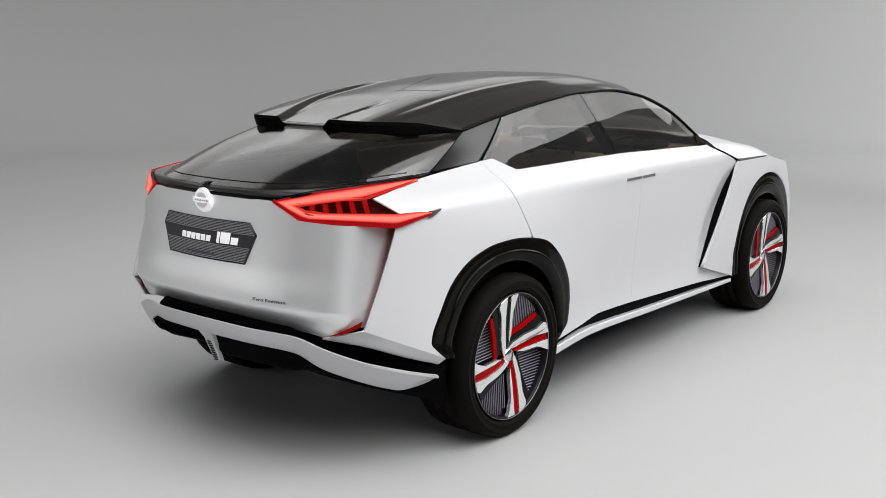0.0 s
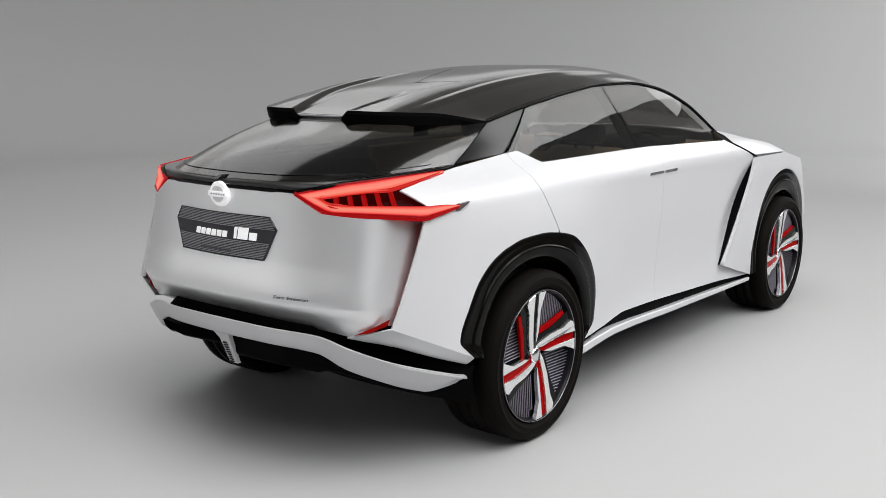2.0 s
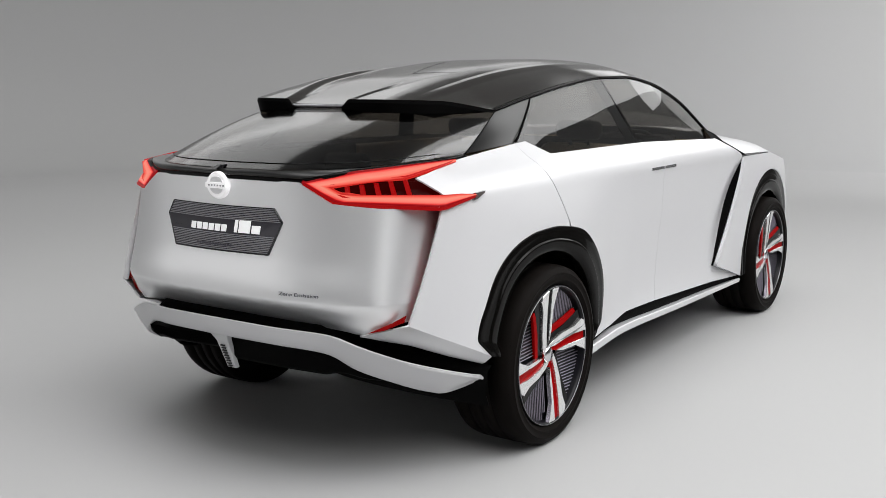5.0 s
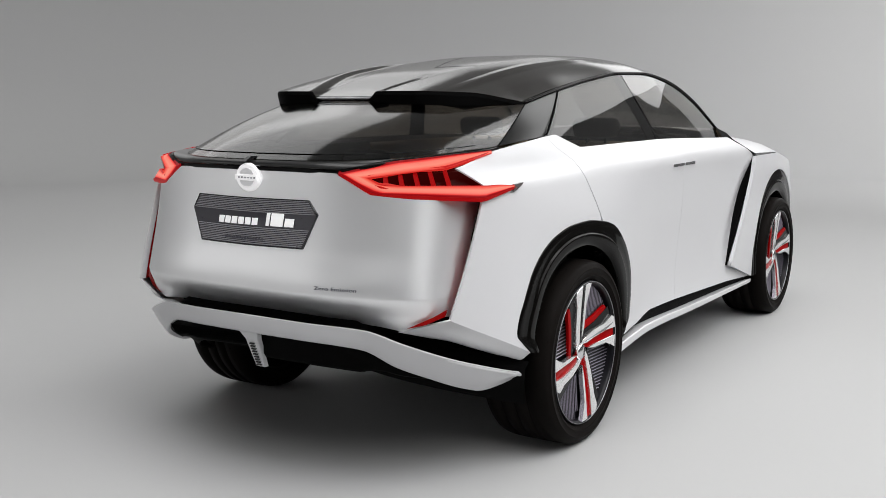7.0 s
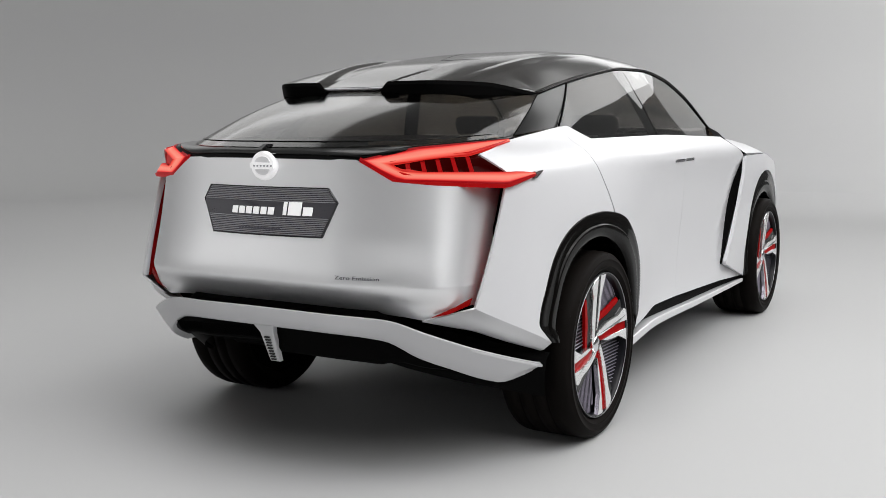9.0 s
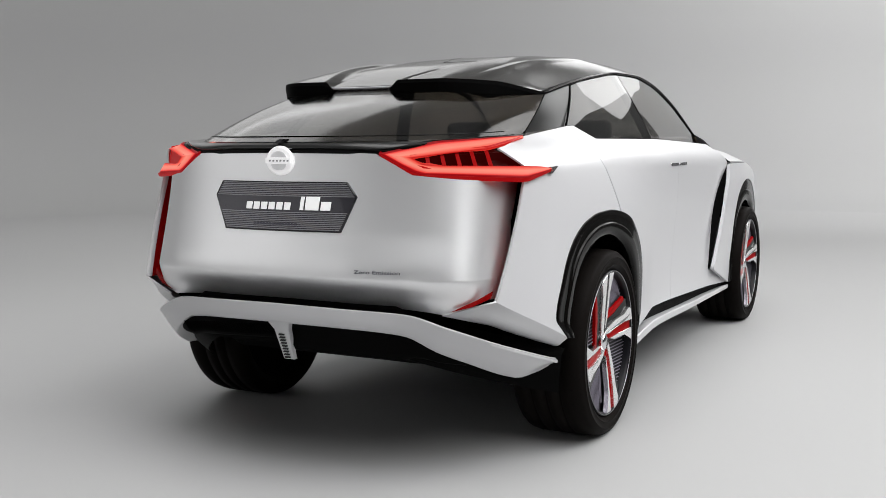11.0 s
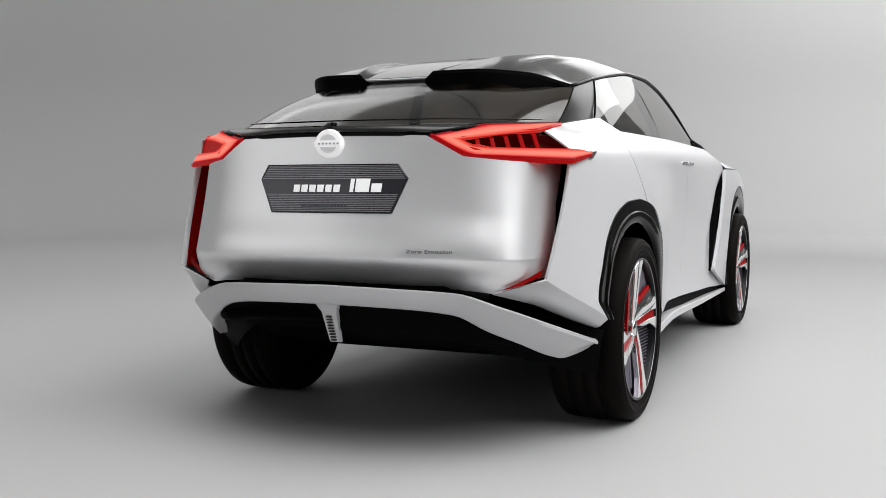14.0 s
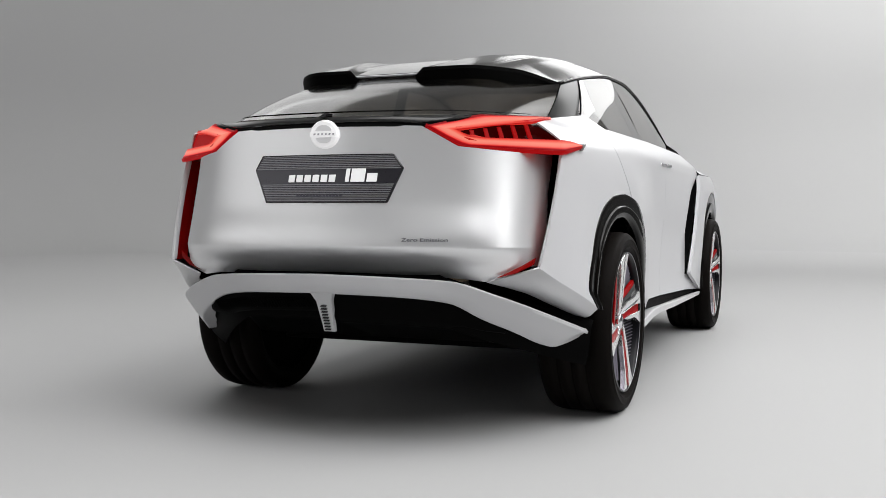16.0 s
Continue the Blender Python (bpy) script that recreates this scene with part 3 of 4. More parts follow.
        slab("lamp_fin", [a, a + w * 0.8, b + w * 0.3, b - w * 0.6], (-0.01, 0.02, 0), LAMPRIM, lamp, "red fin inside the lamp")
    tip = on(-0.386, 1.071)
    slab("lens_tip", [L4 + (0.004, -0.004, 0.008), tip + (0.002, 0, 0.002), tip + (0.002, -0.006, -0.005), L4 + (0.004, 0.002, -0.014), L4 + (0.005, -0.020, -0.015)], (-0.012, 0, 0), SMOKE, lamp, "smoked grey lens tip")
    twin = mirrored(lamp)
    # the far lamp has a closed red face in place of the open fins
    for child in list(lamp.children):
        if not child.name.startswith(("lamp_fin", "lamp_inside")):
            mirrored(child, twin)
    A, B = [L8 + (0, 0.004, 0), L6 + (0.004, 0.01, -0.004)], [np.array((0.505, -0.842, 1.078)), L7 + (-0.005, 0.01, 0)]
    P = [[p + (q - p) * v for v in np.linspace(0, 1, 5)] for p, q in zip(along(np.array(A), np.linspace(0, 1, 12)), along(np.array(B), np.linspace(0, 1, 12)))]
    panel("lens_face", [[(-x, y, z) for x, y, z in row] for row in P], (-0.5, -1, 0), LAMPRIM, twin, 0.004, "red lens face")


tail_lamps()


def emblem():
    """A lit disc with a bar across, drawn plainly."""
    c = np.array([0.012, -0.956, 1.097])

    def disc(r, dy, k=40, r2=None):
        return [c + np.array([r * math.cos(a), dy, (r2 or r) * math.sin(a)]) for a in np.linspace(0, 2 * math.pi, k, endpoint=False)]

    badge = slab("emblem", disc(0.055, -0.004, 40, 0.050), (0, 0.03, 0), WHITEGLOW, tailgate, "round white lit badge", 0.006)
    for s in (1, -1):
        arc = [c + np.array([0.031 * math.cos(a), -0.008, s * (0.011 + 0.021 * math.sin(a))]) for a in np.linspace(0, math.pi, 16)]
        slab("badge_inset", arc, (0, 0.006, 0), SILVER, badge, "satin grey inset")
    bar = [c + np.array(p) for p in ((-0.050, -0.011, 0.009), (0.050, -0.011, 0.009), (0.050, -0.011, -0.009), (-0.050, -0.011, -0.009))]
    slab("badge_bar", bar, (0, 0.006, 0), WHITEGLOW, badge)
    for k in range(6):
        x = -0.036 + 0.0145 * k
        slab("badge_mark", [c + np.array(p) for p in ((x + 0.001, -0.0125, 0.0030), (x + 0.008, -0.0125, 0.0030), (x + 0.007, -0.0125, -0.0030), (x, -0.0125, -0.0030))], (0, 0.002, 0), PLATERIB, badge)
    nub = slab("camera_nub", [(-0.008, -0.965, 1.155), (0.014, -0.965, 1.155), (0.020, -0.945, 1.170), (0.004, -0.945, 1.170)], (0, 0.05, 0), GLOSS, car, "small black camera housing")
    return badge


emblem()


def number_panel():
    """Dark ribbed six-sided panel with white marks."""
    def at(x, z, d=0.0):
        return np.array([x, TAIL(abs(x), z) - d, z])

    outline = [(-0.274, 0.976), (-0.244, 1.026), (0.266, 1.026), (0.302, 0.978), (0.250, 0.860), (-0.222, 0.860)]
    ring, _ = broken(outline + [outline[0]], 0.02)
    mid = np.array([0.014, 0.945])
    rows = [[at(*(mid + (p - mid) * k), 0.004 - 0.006 * (k > 0.995)) for k in (0.001, 0.2, 0.4, 0.6, 0.8, 0.975, 0.985, 1.0)] for p in ring]
    pane = panel("number_panel", rows, (0, -1, 0), PLATE, tailgate, 0.003, "dark graphite six-sided panel with fine ribs")
    edge_line = [at(*(mid + (p - mid) * 0.985), 0.004) for p in ring]
    sweep("panel_edge", edge_line, lambda t: [(0, -0.0015, 0.002), (0, -0.0015, -0.002), (0, 0.004, -0.002), (0, 0.004, 0.002)], GLOSS, pane, "thin gloss black edge")

    def half(z):
        if z > 0.977:
            return 0.288 - (z - 0.977) / 0.049 * 0.033
        return 0.288 - (0.977 - z) / 0.117 * 0.052

    for z in np.arange(0.867, 1.023, 0.0062):
        if 0.928 < z < 0.975:
            continue
        h = half(z) - 0.010
        P = [[at(x, z - 0.0016, 0.004), at(x, z, 0.0065), at(x, z + 0.0016, 0.004)] for x in np.linspace(0.014 - h, 0.014 + h, 17)]
        panel("rib", P, (0, -1, 0), PLATERIB, pane, 0.002)
    # white marks: six short and three tall blocks, leaning a little
    for x, w, z1 in [(-0.126 + 0.0316 * k, 0.0235, 0.957) for k in range(6)] + [(0.094, 0.013, 0.977), (0.114, 0.050, 0.977), (0.172, 0.036, 0.961)]:
        P = [[at(x + u + (z - 0.932) * 0.12, z, 0.010) for z in (0.932, z1)] for u in np.linspace(0, w, 4)]
        panel("mark", P, (0, -1, 0), MARK, pane, 0.003)
    for k in range(14):
        x = -0.092 + 0.0128 * k
        P = [[at(x + u, z, 0.0082) for z in (0.880, 0.887)] for u in np.linspace(0, 0.009, 3)]
        panel("small_mark", P, (0, -1, 0), INK, pane, 0.002)
    # lettering low on the gate
    font = bpy.data.curves.new("lettering", "FONT")
    font.body, font.size, font.align_x = "Zero Emission", 0.027, "LEFT"
    font.extrude = 0.0006
    ob = bpy.data.objects.new("lettering", font)
    scene.collection.objects.link(ob)
    bpy.context.view_layer.update()
    me = bpy.data.meshes.new_from_object(ob.evaluated_get(bpy.context.evaluated_depsgraph_get()))
    bpy.data.objects.remove(ob)
    wide = max(v.co.x for v in me.vertices)
    for v in me.vertices:
        x, z, d = 0.308 + v.co.x / wide * 0.155, 0.729 + v.co.y * 0.62, v.co.z
        v.co = at(x, z, 0.0016 + d)
    me.materials.clear()
    me.materials.append(INK)
    part("lettering", me, tailgate, "grey lettering reading Zero Emission")


number_panel()


def bumper():
    # white blade: upper edge and lower edge from the middle outwards
    up = spline([(0, -0.985, 0.612), (0.25, -0.965, 0.606), (0.46, -0.900, 0.592), (0.585, -0.853, 0.552), (0.69, -0.765, 0.503), (0.765, -0.61, 0.445), (0.815, -0.44, 0.391)], 40)
    dn = spline([(0, -0.975, 0.546), (0.25, -0.952, 0.540), (0.44, -0.880, 0.518), (0.54, -0.835, 0.465), (0.63, -0.745, 0.412), (0.70, -0.60, 0.350), (0.725, -0.56, 0.340), (0.76, -0.50, 0.350), (0.803, -0.44, 0.374)], 40)
    rows = []
    for a, b in zip(up, dn):
        m = (a + b) / 2 + np.array([0.001, -0.003, 0])
        back_a, back_b = a + np.array([-0.004, 0.020, -0.016]), b + np.array([-0.02, 0.06, 0.0])
        q = [back_a, a + (0, 0.012, -0.004), a + (0, 0.004, 0.001), a + (0, 0, -0.002), a + (m - a) * 0.14, m, b + (m - b) * 0.14, b + (0, 0, 0.003), b + (0, 0.004, -0.002), b + (0, 0.02, -0.002), back_b]
        rows.append(q)
    whole = [[np.array((-p[0], p[1], p[2])) for p in r] for r in rows[:0:-1]] + rows
    blade = panel("bumper_blade", whole, (0, -1, 0), PAINT, car, 0.006, "white swept bumper blade")
    # dark core between gate and blade
    core = []
    for k in np.linspace(0, 1, 30):
        x = 0.83 * k
        y = -0.90 + 0.46 * max(0, (x - 0.40) / 0.43) ** 1.3 + 0.02
        z0 = 0.592 - 0.19 * max(0, (x - 0.40) / 0.43)
        core.append([(x, y + 0.03, z0 + 0.02), (x, y, z0), (x * 0.98, y + 0.02, z0 - 0.10), (x * 0.95, y + 0.08, z0 - 0.16)])
    whole = [[(-p[0], p[1], p[2]) for p in r] for r in core[:0:-1]] + core
    panel("bumper_core", whole, (0, -1, 0), MATT, car, 0.01, "black recess between tailgate and blade")
    # diffuser: sloping recess and rounded lower lip
    dif = []

    def deep(x):
        """Depth of the openings, shallower beside the blade's arms."""
        return 1 - 0.7 * min(1.0, max(0.0, (x - 0.40) / 0.2))

    def recess(b, h):
        return [b + (-0.004, 0.016, 0.006), b + (-0.006, 0.050, -0.030 * h), b + (-0.008, 0.058, -0.088 * h), b + (-0.010, 0.072, -0.106 * h),
                b + (-0.02, 0.20, -0.125 * h), np.array([b[0] * 0.95, max(-0.50, b[1] + 0.25), min(0.335, b[2] - 0.02)]), np.array([b[0] * 0.9, -0.18, 0.285])]

    for b in dn[dn[:, 0] < 0.61]:
        dif.append(recess(b, deep(b[0])))
    # on the far half a ribbed block, cut square at its end
    block = []
    for x in np.linspace(0.0, 0.540, 28)[1:]:
        y, z = np.interp(x, dn[:, 0], dn[:, 1]), np.interp(x, dn[:, 0], dn[:, 2])
        row = recess(np.array([x, y, max(z, 0.512)]), 0.66)
        for p in row[1:4]:
            p[1] -= 0.045 * min(1.0, x / 0.3)
        block.append(row)
    block.append([p + np.array([-0.012, 0.10, 0.004]) for p in block[-1]])
    whole = [[(-p[0], p[1], p[2]) for p in r] for r in block[::-1]] + dif
    dfs = panel("diffuser", whole, (0, -1, -0.5), MATT, car, 0.006, "black rear diffuser")
    # ribs on the block
    for k in range(41):
        x = 0.070 + 0.0106 * k
        y0, z0 = np.interp(x, dn[:, 0], dn[:, 1]), np.interp(x, dn[:, 0], dn[:, 2])
        P = []
        for t in np.linspace(0, 1, 5):
            slant = 0.018 * t
            y, z = y0 + 0.046 + 0.010 * t - 0.045 * min(1.0, x / 0.3), max(z0, 0.512) - 0.020 - 0.036 * t
            P.append([(-x + slant - 0.0028, y + 0.004, z), (-x + slant, y - 0.004, z), (-x + slant + 0.0028, y + 0.004, z)])
        panel("rib", P, (0, -1, -0.3), MATT, dfs, 0.002)
    # central fin, white with a dark toothed inset
    fin = slab("diffuser_fin", [(-0.046, -0.972, 0.552), (0.048, -0.972, 0.552), (0.030, -0.950, 0.515), (0.018, -0.905, 0.402), (-0.022, -0.905, 0.402), (-0.030, -0.950, 0.515)], (0, 0.02, 0), PAINT, dfs, "white central fin", 0.003)
    for k in range(9):
        z = 0.500 - 0.0108 * k
        y = -0.9535 + (0.515 - z) * 0.40
        slab("fin_tooth", [(-0.012, y, z), (0.010, y, z), (0.006, y, z - 0.006), (-0.016, y, z - 0.006)], (0, 0.012, 0), GLOSS, fin)
    return blade


bumper()


# ---- greenhouse
RAIL = [(0.586, 0.020, 1.352), (0.583, 0.309, 1.403), (0.572, 0.70, 1.456), (0.566, 1.010, 1.485), (0.562, 1.30, 1.489), (0.566, 1.60, 1.460), (0.590, 1.95, 1.362), (0.648, 2.265, 1.183)]
BELT = [(0.600, -0.221, 1.190), (0.649, 0.056, 1.217), (0.679, 0.133, 1.222), (0.742, 0.235, 1.170), (0.724, 0.70, 1.169), (0.714, 1.16, 1.169), (0.708, 1.70, 1.160), (0.690, 2.20, 1.142)]


def rail_at(y):
    p = np.array(RAIL)
    return np.array([pchip(p[:, 1], p[:, 0], y), y, pchip(p[:, 1], p[:, 2], y)])


def belt_at(y):
    p = np.array(BELT)
    return np.array([np.interp(y, p[:, 1], p[:, 0]), y, np.interp(y, p[:, 1], p[:, 2])])


def roof_z(x, y):
    """Roof height: crown over the width, long arc over the length, a dish between two fins with a crest each."""
    e = rail_at(max(y, 0.02))
    mid = pchip([-0.38, -0.2, 0.1, 0.5, 0.9, 1.25, 1.6, 1.9], [1.405, 1.446, 1.506, 1.556, 1.579, 1.576, 1.543, 1.486], y)
    edge_z = e[2] if y > 0.02 else 1.352 + (y - 0.02) * 0.02
    k = min(1.0, abs(x) / e[0])
    z = edge_z + (mid - edge_z) * (1 - k ** 3.5)
    fade = min(1, max(0, (1.15 - y) / 0.9))
    ax = abs(x + 0.015)
    inner = pchip([-0.35, 0.0, 0.25, 0.7, 1.2], [0.142, 0.245, 0.290, 0.350, 0.400], y)
    step = min(1.0, max(0.0, (ax - inner) / 0.035))
    crest, shoulder = ax - 0.440, max(0.0, ax - 0.515)
    z -= fade * 0.022 * (1 - step * step * (3 - 2 * step))
    z += fade * 0.007 * max(0.0, 1 - abs(crest + 0.012) / 0.030)
    z += 0.020 * min(1.0, max(0.0, (-x - 0.36) / 0.2)) * min(1.0, max(0.0, (0.7 - y) / 0.5))
    return z - fade * (0.10 * min(max(0.0, crest), 0.075) + 0.16 * min(shoulder, 0.08))


def trail_z(x):
    """Height of the roof's trailing edge."""
    return pchip([-0.586, -0.46, -0.30, -0.19, -0.165, -0.03, 0.105, 0.13, 0.30, 0.46, 0.586], [1.378, 1.397, 1.397, 1.396, 1.376, 1.375, 1.376, 1.396, 1.396, 1.390, 1.352], x)


def roof():
    def rear_y(x):
        return -0.352 + 0.372 * max(0.0, (abs(x) - 0.30) / 0.286) ** (1.6 if x > 0 else 1.9)

    rows = []
    for i, u in enumerate(np.linspace(-1, 1, 261)):
        row = []
        for v in np.linspace(0, 1, 50):
            y = -0.352 + v * (1.80 + 0.352)
            w = 0.586 if y < 0.02 else rail_at(y)[0]
            x = u * w
            y0 = rear_y(x)
            y = y0 + v * (1.80 - 0.22 * u * u - y0)
            w = 0.586 if y < 0.02 else rail_at(y)[0]
            x = u * w
            pull = max(0.0, 1 - v / 0.22) ** 2
            row.append((x, y, roof_z(x, y) + pull * (trail_z(x) - roof_z(x, y0))))
        rows.append(row)
    top = panel("roof", rows, (0, 0, 1), ROOF, car, 0.004, "gloss black roof with a dish between two crests")
    # spoiler blocks under the trailing edge
    for x0, x1 in ((0.108, 0.586), (-0.168, -0.586)):
        P = []
        s = 1 if x1 > 0 else -1
        for k in np.linspace(0, 1, 40):
            x = x0 + (x1 - x0) * k
            y = rear_y(x)
            z = trail_z(x) - 0.004
            drop = np.interp(k, [0, 0.60, 0.72, 0.80, 1.0], [0.047, 0.049, 0.064, 0.046, 0.004])
            x_in = s * 0.012 * (k < 0.01)
            P.append([(x, y + 0.10, z - 0.010), (x, y + 0.004, z), (x, y - 0.004, z + 0.002), (x - x_in, y - 0.007, z - 0.010), (x, y + 0.006, z - drop), (x, y + 0.11, z - drop * 0.8)])
        sp = panel("spoiler", P, (0, -1, 0), MATT, car, 0.004, "black spoiler block", False)
        slab("spoiler_end", P[0], (0.004 * s, 0, 0), MATT, sp)
    # pale lip of the roof between the blocks
    P = [[(x, rear_y(x) - 0.001, trail_z(x) - 0.002), (x, rear_y(x) - 0.002, trail_z(x) - 0.013), (x, rear_y(x) + 0.04, trail_z(x) - 0.018)] for x in np.linspace(-0.165, 0.105, 12)]
    panel("roof_lip", P, (0, -1, 0), CHROME, car, 0.003, "pale metal lip at the roof's trailing edge")
    # fine seams of the roof panel in the dish
    for pts in ([(0.041, 0.205), (-0.03, 0.44), (-0.096, 0.665)], [(0.041, 0.205), (0.13, 0.235), (0.24, 0.28)]):
        line = spline(pts, 20)
        sweep("roof_seam", [(x, y, roof_z(x, y) + 0.0002) for x, y in line], lambda t: [(-0.0012, 0, 0), (0, 0, 0.0006), (0.0012, 0, 0), (0, 0, -0.002)], MATT, top)
    # windscreen
    P = []
    for u in np.linspace(-1, 1, 31):
        row = []
        for v in np.linspace(0, 1, 14):
            y = 1.58 + v * 0.68
            e = rail_at(min(y, 2.26))
            yy = y + (1 - u * u) * (0.22 + 0.06 * v)
            mid = 1.482 - 0.30 * v - 0.03 * v * (1 - v)
            row.append((u * (e[0] - 0.004), yy, e[2] + 0.004 + (mid - e[2] + 0.045 * (1 - v) ** 0.5) * (1 - abs(u) ** 2.2)))
        P.append(row)
    panel("windscreen", P, (0, 0.5, 1), GLASS, car, 0.005, "tinted windscreen")
    # black rails over the doors
    for s in (1, -1):
        path = spline(RAIL, 60)
        path[:, 0] *= s
        sweep("roof_rail", path, lambda t: [(s * 0.006, 0, 0.004), (s * 0.008, 0, -0.006), (-s * 0.012, 0, -0.010), (-s * 0.02, 0, 0.004)], TRIM, car, "gloss black rail along the door tops")


roof()


def side_glass():
    """Panes and pillars between the belt and the rail."""
    def foot(y):
        """Foot of the door glass, a little under the belt."""
        return np.array([pchip([-0.1, 0.25, 0.7, 1.16, 1.7, 2.25], [0.669, 0.693, 0.704, 0.708, 0.702, 0.684], y), y, pchip([0.05, 0.30, 1.16, 2.2], [1.164, 1.160, 1.162, 1.136], y)])

    def strip(name, r0, r1, b0, b1, mat, n=18, inset=0.0, label="", t=0.005):
        P = []
        for k in np.linspace(0, 1, n):
            y = b0 + (b1 - b0) * k
            a, b = rail_at(r0 + (r1 - r0) * k), belt_at(y) if name == "quarter_panel" else foot(y)
            row = []
            for v in np.linspace(0, 1, 10):
                p = b + (a - b) * v
                p = p + np.array([(0.010 if name == "quarter_panel" else 0.004) * math.sin(math.pi * v) - inset, 0, 0])
                row.append(p)
            P.append(row)
        ob = panel(name, P, (1, 0, 0.2), mat, car, t, label)
        mirrored(ob)

    strip("quarter_panel", 0.022, 0.3075, -0.221, 0.0565, QUARTER, label="satin black panel behind the side windows")
    strip("rear_door_glass", 0.311, 1.007, -0.016, 1.169, GLASS, 26, 0.003, "tinted side window")
    strip("front_door_glass", 1.013, 2.22, 1.175, 2.19, GLASS, 26, 0.003, "tinted side window")
    strip("pillar_trim", 0.945, 1.065, 1.10, 1.235, MATT, 8, 0.022, "black centre pillar behind the glass")
    # black borders behind the edges of the panes
    strip("glass_border", 0.312, 0.372, -0.016, 0.060, MATT, 6, 0.012, "black border behind the window's edge")

    def header(name, r0, r1, deep):
        P = []
        for y in np.linspace(r0, r1, 24):
            a, b = rail_at(y), foot(y)
            P.append([a + (b - a) * v - np.array([0.012, 0, 0]) for v in (0.0, deep / 2, deep)])
        mirrored(panel(name, P, (1, 0, 0.2), MATT, car, 0.003, "black border behind the window's upper edge"))

    header("glass_header", 0.36, 0.95, 0.075)
    header("glass_header", 1.06, 1.95, 0.06)

    def seal(r, b, wide, proud, low):
        a, c = rail_at(r), foot(b)
        path = [c + (a - c) * v + np.array([0.010 * math.sin(math.pi * v) + proud, 0, 0]) for v in np.linspace(low, 1, 12)]
        ob = sweep("window_seal", path, lambda t: [(0, -wide, 0), (0.001, 0, 0), (0, wide, 0), (-0.006, wide, 0), (-0.006, -wide, 0)], MATT, car, "thin black window seal")
        mirrored(ob)

    seal(0.309, -0.020, 0.0048, 0.004, 0.235)
    seal(1.010, 1.172, 0.0022, -0.0075, 0.0)


side_glass()


def rear_glass():
    top = [(0, -0.338, 1.350), (0.30, -0.338, 1.348), (0.42, -0.256, 1.340), (0.50, -0.135, 1.342), (0.586, 0.020, 1.349)]
    low = [(0, -0.935, 1.160), (0.22, -0.915, 1.160), (0.38, -0.845, 1.163), (0.50, -0.68, 1.168), (0.60, -0.225, 1.188)]
    A, B = spline([(-x, y, z) for x, y, z in top[:0:-1]] + top, 121), spline([(-x, y, z) for x, y, z in low[:0:-1]] + low, 121)
    rows = []
    for a, b in zip(A, B):
        row = []
        for v in np.linspace(0, 1, 18):
            p = b + (a - b) * v
            bulge = 0.014 * math.sin(math.pi * v)
            side = min(1.0, abs(p[0]) / 0.59) ** 4
            row.append(p + np.array([math.copysign(0.006, p[0]) * math.sin(math.pi * v) * side, -bulge * 0.5 * (1 - side), bulge * (1 - side)]))
        rows.append(row)
    whole = rows
    # the glass rises to the roof's lip between the spoiler blocks
    for r in whole:
        rise = np.clip((0.24 - abs(r[-1][0] + 0.03)) / 0.12, 0, 1)
        for k, p in enumerate(r):
            p[2] += 0.012 * rise * rise * (3 - 2 * rise) * (k / 17) ** 6
    panel("rear_glass", whole, (0, -1, 1), REARGLASS, car, 0.005, "tinted rear window")
    # thin black seals along the sides of the glass and across its foot
    for row in (whole[0], whole[-1]):
        s = 1 if row[0][0] > 0 else -1
        sweep("glass_seal", row, lambda t: [(0, -0.002, 0.003), (s * 0.003, 0, 0), (0, 0.002, -0.003), (-s * 0.003, 0, 0)], TRIM, car, "thin black glass seal")
    foot_line = [r[1] + (r[2] - r[1]) * 0.3 for r in whole[8:-8]]
    sweep("glass_seam", foot_line, lambda t: [(0, -0.0015, 0.0022), (0, 0.0015, 0.0026), (0, 0.0015, -0.001), (0, -0.0015, -0.001)], TRIM, car, "thin black seam across the foot of the glass")
    # gloss black lip from the foot of the glass down to the gate and the lamps
    foot = [(0, -0.952, 1.123), (0.20, -0.932, 1.121), (0.355, -0.896, 1.116), (0.52, -0.800, 1.155), (0.58, -0.55, 1.168), (0.616, -0.355, 1.177), (0.604, -0.225, 1.180)]
    F = spline([(-x, y, z) for x, y, z in foot[:0:-1]] + foot, 81)
    G = along(B, np.linspace(0, 1, 81))
    P, Q = [], []
    for f, g in zip(F, G):
        a, b = f + (0, -0.002, 0.004), g + (0, -0.002, -0.003)
        m = a + (b - a) * 0.26 + (0, -0.004, 0.003)
        P.append([f + (0, 0.02, -0.004), f, a, m])
        Q.append([m + (0, 0.003, 0.001), m + (b - m) * 0.1 + (0, 0, 0.001), m + (b - m) * 0.5 + (0, -0.001, 0.001), b, g + (0, 0.012, -0.004)])
    panel("tailgate_lip", P, (0, -1, 0.5), TRIM, car, 0.004, "gloss black lip under the rear window")
    panel("glass_foot", Q, (0, -1, 0.5), QUARTER, car, 0.003, "satin black foot of the rear window")


rear_glass()


